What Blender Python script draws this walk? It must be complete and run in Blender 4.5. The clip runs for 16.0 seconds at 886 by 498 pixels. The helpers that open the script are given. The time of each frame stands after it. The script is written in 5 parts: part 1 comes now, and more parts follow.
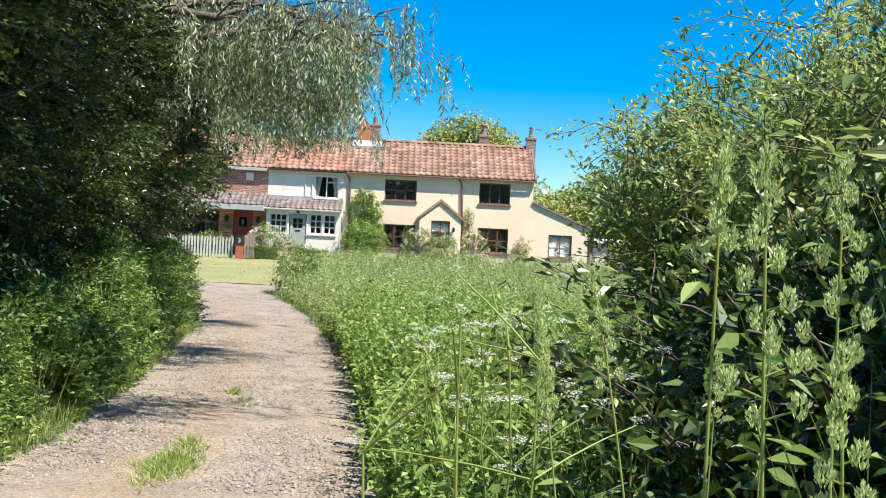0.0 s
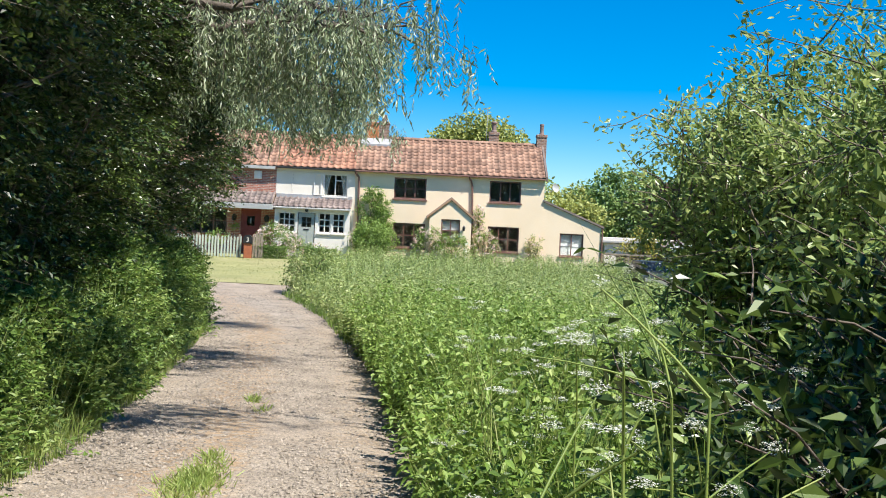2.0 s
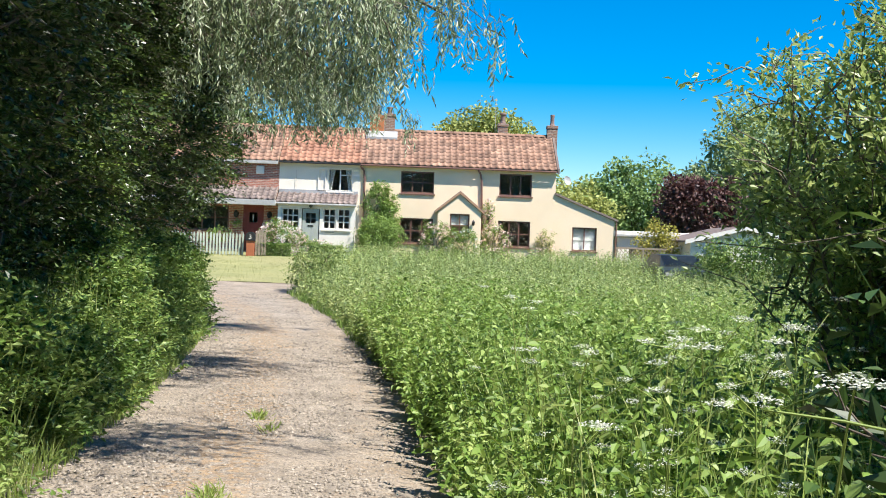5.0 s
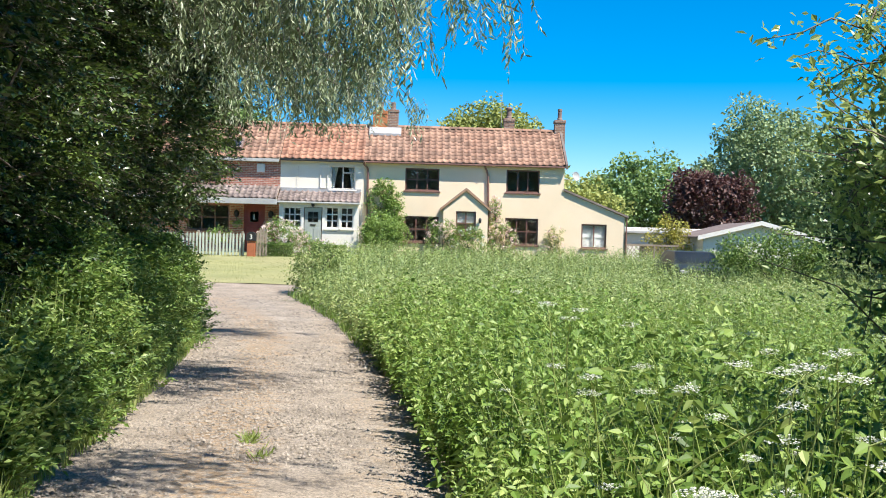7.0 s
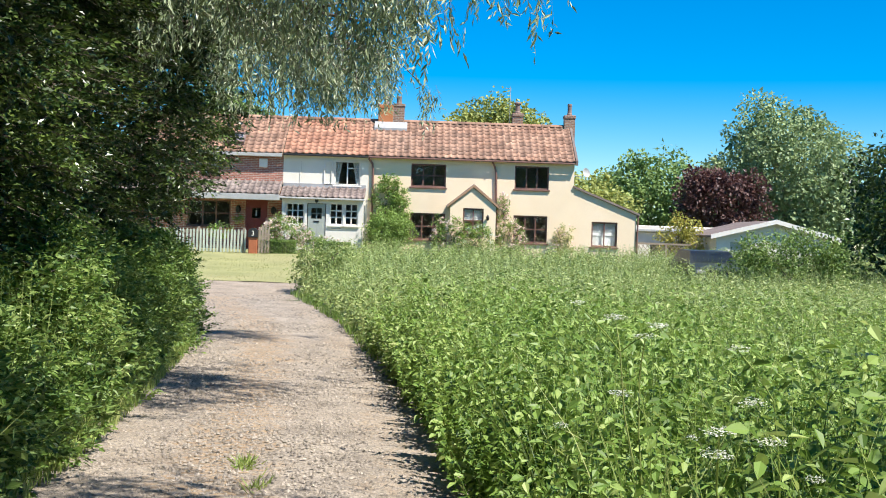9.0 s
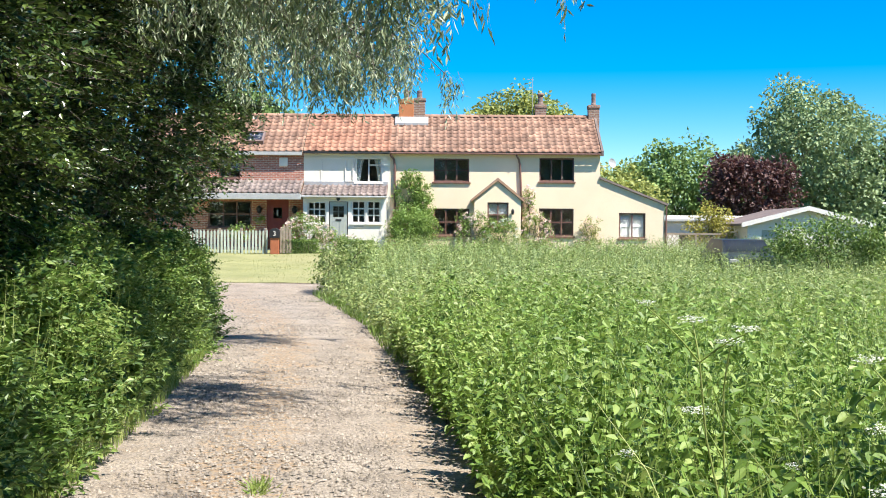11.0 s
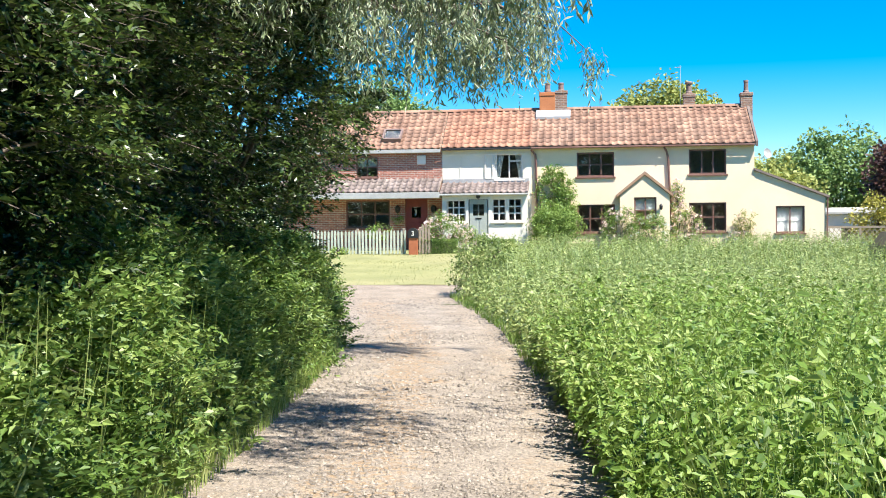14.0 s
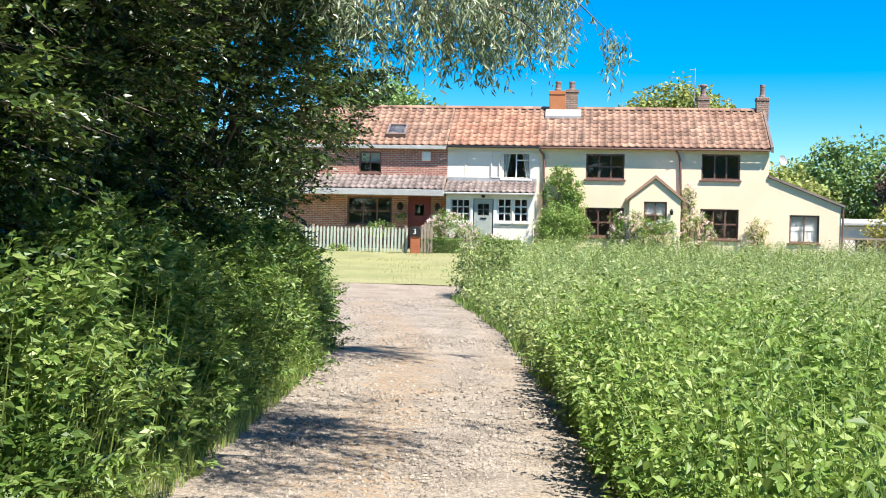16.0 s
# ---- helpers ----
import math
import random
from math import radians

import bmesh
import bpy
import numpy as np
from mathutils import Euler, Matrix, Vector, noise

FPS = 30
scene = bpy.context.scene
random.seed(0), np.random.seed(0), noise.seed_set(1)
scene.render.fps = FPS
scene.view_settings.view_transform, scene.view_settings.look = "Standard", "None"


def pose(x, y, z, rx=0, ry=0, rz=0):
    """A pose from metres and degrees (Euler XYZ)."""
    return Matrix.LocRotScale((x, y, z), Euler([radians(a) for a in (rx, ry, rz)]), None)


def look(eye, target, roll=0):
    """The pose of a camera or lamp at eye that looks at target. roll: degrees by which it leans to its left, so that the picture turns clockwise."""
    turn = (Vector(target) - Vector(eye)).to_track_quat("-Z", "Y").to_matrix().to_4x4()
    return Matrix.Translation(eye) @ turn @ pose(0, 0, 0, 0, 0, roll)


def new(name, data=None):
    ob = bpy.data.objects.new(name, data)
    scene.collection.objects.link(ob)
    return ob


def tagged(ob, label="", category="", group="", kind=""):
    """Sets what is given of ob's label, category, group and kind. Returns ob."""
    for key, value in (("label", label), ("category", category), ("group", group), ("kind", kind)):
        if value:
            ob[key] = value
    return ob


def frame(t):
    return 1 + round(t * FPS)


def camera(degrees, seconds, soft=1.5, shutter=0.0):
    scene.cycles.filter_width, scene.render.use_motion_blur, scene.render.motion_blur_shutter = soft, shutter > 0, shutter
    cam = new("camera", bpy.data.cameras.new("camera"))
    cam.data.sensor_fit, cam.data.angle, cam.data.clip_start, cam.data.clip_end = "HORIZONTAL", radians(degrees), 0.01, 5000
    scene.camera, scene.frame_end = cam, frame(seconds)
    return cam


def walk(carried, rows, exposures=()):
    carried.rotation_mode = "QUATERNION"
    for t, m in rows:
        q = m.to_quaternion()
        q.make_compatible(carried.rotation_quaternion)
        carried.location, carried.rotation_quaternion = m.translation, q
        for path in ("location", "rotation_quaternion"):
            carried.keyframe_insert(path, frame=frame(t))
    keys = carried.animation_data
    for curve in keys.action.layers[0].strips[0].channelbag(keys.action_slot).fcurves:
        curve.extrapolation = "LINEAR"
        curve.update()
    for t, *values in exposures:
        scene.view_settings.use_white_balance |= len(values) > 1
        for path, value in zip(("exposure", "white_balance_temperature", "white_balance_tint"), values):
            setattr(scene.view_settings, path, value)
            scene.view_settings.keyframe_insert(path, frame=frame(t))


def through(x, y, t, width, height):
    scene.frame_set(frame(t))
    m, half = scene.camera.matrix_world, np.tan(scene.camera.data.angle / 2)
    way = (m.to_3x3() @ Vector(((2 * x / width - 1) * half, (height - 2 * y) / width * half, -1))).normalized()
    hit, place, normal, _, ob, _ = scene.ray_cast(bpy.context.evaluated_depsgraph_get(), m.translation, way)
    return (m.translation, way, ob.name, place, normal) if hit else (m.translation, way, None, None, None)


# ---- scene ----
cam = camera(40.6, 16.0, soft=1.0)
PATH = [
    (0, (-0.044, 0.78, 1.821), (0.014, 2.779, 1.817), 2.8),
    (0.5, (-0.135, 0.831, 1.836), (-0.08, 2.83, 1.829), 4.2),
    (1, (-0.253, 0.993, 1.848), (-0.201, 2.992, 1.84), 4.2),
    (1.5, (-0.299, 1.199, 1.824), (-0.249, 3.199, 1.813), 3.1),
    (2, (-0.299, 1.408, 1.827), (-0.248, 3.408, 1.82), 2.7),
    (2.5, (-0.343, 1.612, 1.807), (-0.293, 3.611, 1.797), 3.1),
    (3, (-0.403, 1.89, 1.798), (-0.353, 3.889, 1.787), 2.7),
    (3.5, (-0.445, 2.207, 1.792), (-0.397, 4.206, 1.784), 2.8),
    (4, (-0.494, 2.531, 1.771), (-0.445, 4.531, 1.76), 2.6),
    (6.5, (-0.554, 4.145, 1.747), (-0.514, 6.144, 1.733), 1.7),
    (7, (-0.587, 4.518, 1.739), (-0.547, 6.518, 1.724), 1.6),
    (7.5, (-0.631, 4.868, 1.743), (-0.592, 6.867, 1.732), 1.5),
    (8, (-0.669, 5.177, 1.714), (-0.631, 7.176, 1.697), 1.5),
    (8.5, (-0.701, 5.503, 1.73), (-0.666, 7.503, 1.712), 1.9),
    (11, (-0.737, 6.714, 1.705), (-0.742, 8.714, 1.679), 0.4),
    (11.5, (-0.714, 6.921, 1.733), (-0.784, 8.92, 1.708), -0.4),
    (12, (-0.708, 7.185, 1.723), (-0.87, 9.178, 1.698), -0.3),
    (12.5, (-0.717, 7.496, 1.716), (-0.892, 9.489, 1.69), -0.1),
    (13, (-0.704, 7.796, 1.716), (-0.902, 9.786, 1.687), -0.2),
    (13.5, (-0.712, 8.116, 1.7), (-0.938, 10.103, 1.671), -0.4),
    (14, (-0.739, 8.476, 1.694), (-0.984, 10.461, 1.666), -0.5),
    (14.5, (-0.729, 8.801, 1.68), (-0.978, 10.786, 1.656), -0.6),
    (15, (-0.764, 9.183, 1.645), (-1.015, 11.167, 1.622), 0.4),
    (15.5, (-0.834, 9.523, 1.641), (-1.083, 11.507, 1.617), 1.6),
    (16, (-0.865, 9.843, 1.632), (-1.116, 11.827, 1.605), 1.3),
]
EXPOSURES = tuple((t, e + 0.06, 6400, 11.5) for t, e in ((0.0, 0.86), (2.0, 0.76), (4.0, 0.82), (6.5, 0.86), (8.5, 0.82), (11.0, 1.0), (12.0, 1.15), (13.5, 1.15), (15.0, 1.06), (16.0, 1.03)))
walk(cam, [(t, look(eye, target, roll)) for t, eye, target, roll in PATH], EXPOSURES)

# ---------------------------------------------------------------- world, sun
SUN_TO = Vector((0.776 * 0.53, -0.63 * 0.53, 0.848)).normalized()
sun_data = bpy.data.lights.new("sun", "SUN")
sun_data.energy, sun_data.angle, sun_data.color = 5.0, radians(0.53), (1.0, 0.945, 0.86)
sun = new("sun", sun_data)
sun.matrix_world = look((40, -40, 60), Vector((40, -40, 60)) - SUN_TO)
world = bpy.data.worlds.new("sky")
scene.world = world
world.use_nodes = True
wn, wl = world.node_tree.nodes, world.node_tree.links
sky = wn.new("ShaderNodeTexSky")
sky.sky_type, sky.sun_disc = "NISHITA", False
sky.sun_elevation = math.asin(SUN_TO.z)
sky.sun_rotation = math.atan2(SUN_TO.x, SUN_TO.y)
sky.altitude, sky.air_density, sky.dust_density, sky.ozone_density = 600, 1.0, 0.0, 5.0
sat = wn.new("ShaderNodeHueSaturation")
sat.inputs["Hue"].default_value, sat.inputs["Saturation"].default_value, sat.inputs["Value"].default_value = 0.501, 1.68, 1.0
wl.new(sky.outputs[0], sat.inputs["Color"])
wl.new(sat.outputs[0], wn["Background"].inputs["Color"])
wn["Background"].inputs["Strength"].default_value = 0.088

# ---------------------------------------------------------------- helpers
RNG = np.random.default_rng(7)


def smooth(a, b, v):
    u = np.clip((np.asarray(v, float) - a) / (b - a), 0, 1)
    return u * u * (3 - 2 * u)


def ground_z(y):
    return 0.95 * smooth(30, 60, y) + 0.17 * smooth(12, 0, y)


EDGE_R = ((-30, 1.2), (0, 0.42), (5, 0.0), (9.6, -0.3), (12.5, -0.47), (17, -0.82), (22, -1.36), (25, -1.75), (28.5, -2.2), (32, -2.9), (35.3, -3.7), (37, -4.1), (45, -4.0), (60, -4))
EDGE_L = ((-30, -2.4), (0, -2.9), (10, -3.05), (12, -3.1), (16, -3.35), (21, -3.85), (24, -4.2), (26, -4.55), (29, -5.2), (34, -7))


def edge_r(y):
    return np.interp(y, [p[0] for p in EDGE_R], [p[1] for p in EDGE_R])


def edge_l(y):
    return np.interp(y, [p[0] for p in EDGE_L], [p[1] for p in EDGE_L])


def part(name, bm, material, parent, label=""):
    """Links a bmesh (world places) as one mesh under a thing, a part, or (parent None) at top level."""
    me = bpy.data.meshes.new(name)
    bm.to_mesh(me)
    bm.free()
    return part_mesh(name, me, material, parent, label)


def part_mesh(name, me, material, parent, label=""):
    if material is not None and not me.materials:
        me.materials.append(material)
    ob = new(name, me)
    if parent is not None:
        ob.parent = parent
        if parent.data is None:
            ob.matrix_parent_inverse = Matrix.Translation(-parent.location)
    if label:
        ob["label"] = label
    return ob


def thing(name, place, label, category, group="", kind=""):
    ob = new(name)
    ob.location = place
    ob.empty_display_size = 0.1
    return tagged(ob, label, category, group, kind)


def box(bm, x0, x1, y0, y1, z0, z1, bevel=0.0):
    r = bmesh.ops.create_cube(bm, size=1.0, matrix=Matrix.Translation(((x0 + x1) / 2, (y0 + y1) / 2, (z0 + z1) / 2)) @ Matrix.Diagonal((x1 - x0, y1 - y0, z1 - z0, 1)))
    if bevel:
        edges = list({e for v in r["verts"] for e in v.link_edges})
        bmesh.ops.bevel(bm, geom=edges, offset=bevel, segments=1, affect="EDGES", profile=0.5)
    return bm


def boxes(*dims, bevel=0.0):
    bm = bmesh.new()
    for d in dims:
        box(bm, *d, bevel=bevel)
    return bm


def prism(bm, outline, y0, y1):
    """A slab from an outline in x, z, between two y."""
    a = [bm.verts.new((x, y0, z)) for x, z in outline]
    b = [bm.verts.new((x, y1, z)) for x, z in outline]
    bm.faces.new(a)
    bm.faces.new(b[::-1])
    for i in range(len(a)):
        j = (i + 1) % len(a)
        bm.faces.new((a[j], a[i], b[i], b[j]))
    bmesh.ops.recalc_face_normals(bm, faces=bm.faces[:])
    return bm


def slab(bm, outline, x0, x1):
    """A slab from an outline in y, z, between two x."""
    a = [bm.verts.new((x0, y, z)) for y, z in outline]
    b = [bm.verts.new((x1, y, z)) for y, z in outline]
    bm.faces.new(a)
    bm.faces.new(b[::-1])
    for i in range(len(a)):
        j = (i + 1) % len(a)
        bm.faces.new((a[j], a[i], b[i], b[j]))
    bmesh.ops.recalc_face_normals(bm, faces=bm.faces[:])
    return bm


def lathe(bm, x, y, profile, sides=12):
    """A turned body from (radius, z) pairs."""
    rings = []
    for r, z in profile:
        rings.append([bm.verts.new((x + r * math.cos(2 * math.pi * k / sides), y + r * math.sin(2 * math.pi * k / sides), z)) for k in range(sides)])
    for a, b in zip(rings, rings[1:]):
        for k in range(sides):
            bm.faces.new((a[k], a[(k + 1) % sides], b[(k + 1) % sides], b[k]))
    bm.faces.new(rings[0][::-1])
    bm.faces.new(rings[-1])
    return bm


def mesh_arrays(name, verts, faces, smooth_shade=False):
    """A mesh from numpy arrays; all faces have the same number of corners."""
    me = bpy.data.meshes.new(name)
    n, k = faces.shape
    me.vertices.add(len(verts))
    me.vertices.foreach_set("co", np.ascontiguousarray(verts, dtype=np.float32).ravel())
    me.loops.add(n * k)
    me.loops.foreach_set("vertex_index", np.ascontiguousarray(faces, dtype=np.int32).ravel())
    me.polygons.add(n)
    me.polygons.foreach_set("loop_start", np.arange(0, n * k, k, dtype=np.int32))
    me.polygons.foreach_set("use_smooth", np.full(n, smooth_shade))
    me.update(calc_edges=True)
    return me


def unit(v):
    return v / np.maximum(np.linalg.norm(v, axis=-1, keepdims=True), 1e-9)


def leaf_mesh(name, at, along, facing, length, width, fold=0.25, fine=False, curl=0.0):
    """Folded leaves: at their stalk ends, along their midribs, facing roughly the given way."""
    along = unit(along)
    side = unit(np.cross(along, facing))
    up = np.cross(side, along)
    L, W = np.asarray(length)[:, None] * np.ones((len(at), 1)), np.asarray(width)[:, None] * np.ones((len(at), 1))
    n = len(at)
    if fine:
        pts = [at, at + along * L * 0.3 - side * W * 0.5 + up * W * fold * 0.5, at + along * L * 0.65 - side * W * 0.36 + up * (W * fold * 0.3 - L * curl * 0.4),
               at + along * L - up * L * curl, at + along * L * 0.65 + side * W * 0.36 + up * (W * fold * 0.3 - L * curl * 0.4), at + along * L * 0.3 + side * W * 0.5 + up * W * fold * 0.5]
        v = np.stack(pts, 1).reshape(-1, 3)
        b = (np.arange(n) * 6)[:, None, None]
        f = (b + np.array([[0, 1, 2, 3], [0, 3, 4, 5]])[None]).reshape(-1, 4)
    else:
        pts = [at, at + along * L * 0.45 - side * W * 0.5 + up * W * fold * 0.5, at + along * L - up * L * curl, at + along * L * 0.45 + side * W * 0.5 + up * W * fold * 0.5]
        v = np.stack(pts, 1).reshape(-1, 3)
        b = (np.arange(n) * 4)[:, None, None]
        f = (b + np.array([[0, 1, 2], [0, 2, 3]])[None]).reshape(-1, 3)
    return mesh_arrays(name, v, f)


def blade_mesh(name, base, tip, width, bend):
    """Grass blades or thin stalks: ribbons of three spans from base to tip, bowed."""
    n = len(base)
    d = tip - base
    side = unit(np.cross(d, np.stack([RNG.normal(size=n), RNG.normal(size=n), np.zeros(n)], 1)))
    W, B = np.asarray(width)[:, None], np.asarray(bend)
    rows = []
    for u, w in ((0, 1.0), (0.35, 0.9), (0.7, 0.6)):
        c = base + d * u + B * (u * (1 - u) * 4)
        rows += [c - side * W * w * 0.5, c + side * W * w * 0.5]
    rows.append(tip)
    v = np.stack(rows, 1).reshape(-1, 3)
    b = (np.arange(n) * 7)[:, None, None]
    f = (b + np.array([[0, 1, 3], [0, 3, 2], [2, 3, 5], [2, 5, 4], [4, 5, 6]])[None]).reshape(-1, 3)
    return mesh_arrays(name, v, f)


def tube(verts, faces, path, radii, sides=6):
    """Adds a tapered tube along a path to lists of vertices and quads."""
    path = np.asarray(path, float)
    base = len(verts)
    for i, p in enumerate(path):
        d = path[min(i + 1, len(path) - 1)] - path[max(i - 1, 0)]
        d = d / (np.linalg.norm(d) + 1e-9)
        a = np.cross(d, (0.3, 0.9, 0.2) if abs(d[2]) > 0.8 else (0, 0, 1))
        a = a / (np.linalg.norm(a) + 1e-9)
        b = np.cross(d, a)
        for k in range(sides):
            t = 2 * math.pi * k / sides
            verts.append(p + radii[i] * (a * math.cos(t) + b * math.sin(t)))
    for i in range(len(path) - 1):
        for k in range(sides):
            q = base + i * sides
            faces.append((q + k, q + (k + 1) % sides, q + sides + (k + 1) % sides, q + sides + k))


def bow(a, b, sag, n=5, wob=0.0, rng=None):
    """A curved line from a to b that sags (or rises) in the middle."""
    a, b = np.asarray(a, float), np.asarray(b, float)
    out = []
    for i in range(n + 1):
        u = i / n
        p = a + (b - a) * u + np.array((0, 0, 1.0)) * sag * 4 * u * (1 - u)
        if wob and 0 < i < n:
            p = p + rng.normal(size=3) * wob
        out.append(p)
    return out


# ---------------------------------------------------------------- materials
def rgb(c):
    return (*c, 1.0)


def material(name, a, b, rough=0.7, scale=8.0, fine=60.0, bump=0.2, island=0.0, obj=0.0, metallic=0.0, dist=0.01, dirt=None, dirt_amount=0.3):
    """A plain surface: colour from a to b by broad and fine noise, relief, and changes from piece to piece."""
    m = bpy.data.materials.new(name)
    m.use_nodes = True
    n, l = m.node_tree.nodes, m.node_tree.links
    p = n["Principled BSDF"]
    tc = n.new("ShaderNodeTexCoord")
    geo = n.new("ShaderNodeNewGeometry")
    t1, t2 = n.new("ShaderNodeTexNoise"), n.new("ShaderNodeTexNoise")
    t1.inputs["Scale"].default_value, t2.inputs["Scale"].default_value = scale, fine
    t1.inputs["Detail"].default_value, t2.inputs["Detail"].default_value = 6, 4
    for t in (t1, t2):
        l.new(geo.outputs["Position"], t.inputs["Vector"])
    add = n.new("ShaderNodeMath")
    add.operation = "MULTIPLY_ADD"
    add.inputs[1].default_value = 0.5
    l.new(t2.outputs["Fac"], add.inputs[0])
    half = n.new("ShaderNodeMath")
    half.operation = "MULTIPLY"
    half.inputs[1].default_value = 0.5
    l.new(t1.outputs["Fac"], half.inputs[0])
    l.new(half.outputs[0], add.inputs[2])
    ramp = n.new("ShaderNodeValToRGB")
    ramp.color_ramp.elements[0].position, ramp.color_ramp.elements[1].position = 0.36, 0.64
    ramp.color_ramp.elements[0].color, ramp.color_ramp.elements[1].color = rgb(a), rgb(b)
    l.new(add.outputs[0], ramp.inputs[0])
    colour = ramp.outputs[0]
    if dirt is not None:
        t3 = n.new("ShaderNodeTexNoise")
        t3.inputs["Scale"].default_value, t3.inputs["Detail"].default_value = scale * 0.35, 8
        l.new(geo.outputs["Position"], t3.inputs["Vector"])
        cut = n.new("ShaderNodeMapRange")
        cut.inputs[1].default_value, cut.inputs[2].default_value, cut.inputs[4].default_value = 0.5, 0.75, dirt_amount
        l.new(t3.outputs["Fac"], cut.inputs[0])
        mx = n.new("ShaderNodeMix")
        mx.data_type = "RGBA"
        l.new(cut.outputs[0], mx.inputs[0])
        l.new(colour, mx.inputs[6])
        mx.inputs[7].default_value = rgb(dirt)
        colour = mx.outputs[2]
    if island or obj:
        hs = n.new("ShaderNodeHueSaturation")
        mr = n.new("ShaderNodeMapRange")
        amount = island or obj
        mr.inputs[3].default_value, mr.inputs[4].default_value = 1 - amount, 1 + amount
        if island:
            l.new(geo.outputs["Random Per Island"], mr.inputs[0])
        else:
            oi = n.new("ShaderNodeObjectInfo")
            l.new(oi.outputs["Random"], mr.inputs[0])
        l.new(mr.outputs[0], hs.inputs["Value"])
        l.new(colour, hs.inputs["Color"])
        colour = hs.outputs[0]
    l.new(colour, p.inputs["Base Color"])
    p.inputs["Roughness"].default_value, p.inputs["Metallic"].default_value = rough, metallic
    if bump:
        bp = n.new("ShaderNodeBump")
        bp.inputs["Strength"].default_value, bp.inputs["Distance"].default_value = bump, dist
        l.new(add.outputs[0], bp.inputs["Height"])
        l.new(bp.outputs[0], p.inputs["Normal"])
    return m


def leaf_material(name, dark, mid, light, through=0.35, rough=0.45, patch=0.6):
    """Leaves: each its own green, lighter where light comes through."""
    m = bpy.data.materials.new(name)
    m.use_nodes = True
    n, l = m.node_tree.nodes, m.node_tree.links
    p = n["Principled BSDF"]
    geo = n.new("ShaderNodeNewGeometry")
    t1 = n.new("ShaderNodeTexNoise")
    t1.inputs["Scale"].default_value, t1.inputs["Detail"].default_value = patch, 3
    l.new(geo.outputs["Position"], t1.inputs["Vector"])
    mixv = n.new("ShaderNodeMath")
    mixv.operation = "MULTIPLY_ADD"
    mixv.inputs[1].default_value = 0.38
    l.new(geo.outputs["Random Per Island"], mixv.inputs[0])
    sc = n.new("ShaderNodeMath")
    sc.operation = "MULTIPLY"
    sc.inputs[1].default_value = 0.62
    l.new(t1.outputs["Fac"], sc.inputs[0])
    l.new(sc.outputs[0], mixv.inputs[2])
    ramp = n.new("ShaderNodeValToRGB")
    e = ramp.color_ramp.elements
    e[0].position, e[0].color = 0.26, rgb(dark)
    e[1].position, e[1].color = 0.76, rgb(light)
    k = e.new(0.5)
    k.color = rgb(mid)
    l.new(mixv.outputs[0], ramp.inputs[0])
    l.new(ramp.outputs[0], p.inputs["Base Color"])
    p.inputs["Roughness"].default_value = rough
    tr = n.new("ShaderNodeBsdfTranslucent")
    gain = n.new("ShaderNodeHueSaturation")
    gain.inputs["Hue"].default_value, gain.inputs["Value"].default_value = 0.485, 1.3
    l.new(ramp.outputs[0], gain.inputs["Color"])
    l.new(gain.outputs[0], tr.inputs["Color"])
    mix = n.new("ShaderNodeMixShader")
    mix.inputs[0].default_value = through
    l.new(p.outputs[0], mix.inputs[1])
    l.new(tr.outputs[0], mix.inputs[2])
    l.new(mix.outputs[0], n["Material Output"].inputs["Surface"])
    return m


def brick_material(name, a, b, mortar):
    m = bpy.data.materials.new(name)
    m.use_nodes = True
    n, l = m.node_tree.nodes, m.node_tree.links
    p = n["Principled BSDF"]
    geo = n.new("ShaderNodeNewGeometry")
    sep, com = n.new("ShaderNodeSeparateXYZ"), n.new("ShaderNodeCombineXYZ")
    addxy = n.new("ShaderNodeMath")
    l.new(geo.outputs["Position"], sep.inputs[0])
    l.new(sep.outputs[0], addxy.inputs[0])
    l.new(sep.outputs[1], addxy.inputs[1])
    l.new(addxy.outputs[0], com.inputs[0])
    l.new(sep.outputs[2], com.inputs[1])
    br = n.new("ShaderNodeTexBrick")
    br.inputs["Scale"].default_value = 1.0
    br.inputs["Brick Width"].default_value, br.inputs["Row Height"].default_value = 0.225, 0.075
    br.inputs["Mortar Size"].default_value = 0.009
    br.inputs["Color1"].default_value, br.inputs["Color2"].default_value, br.inputs["Mortar"].default_value = rgb(a), rgb(b), rgb(mortar)
    l.new(com.outputs[0], br.inputs["Vector"])
    t = n.new("ShaderNodeTexNoise")
    t.inputs["Scale"].default_value, t.inputs["Detail"].default_value = 5, 6
    l.new(geo.outputs["Position"], t.inputs["Vector"])
    hs = n.new("ShaderNodeHueSaturation")
    mr = n.new("ShaderNodeMapRange")
    mr.inputs[3].default_value, mr.inputs[4].default_value = 0.6, 1.4
    l.new(t.outputs["Fac"], mr.inputs[0])
    l.new(mr.outputs[0], hs.inputs["Value"])
    l.new(br.outputs["Color"], hs.inputs["Color"])
    l.new(hs.outputs[0], p.inputs["Base Color"])
    p.inputs["Roughness"].default_value = 0.85
    bp = n.new("ShaderNodeBump")
    bp.inputs["Strength"].default_value, bp.inputs["Distance"].default_value, bp.invert = 0.6, 0.01, True
    l.new(br.outputs["Fac"], bp.inputs["Height"])
    l.new(bp.outputs[0], p.inputs["Normal"])
    return m


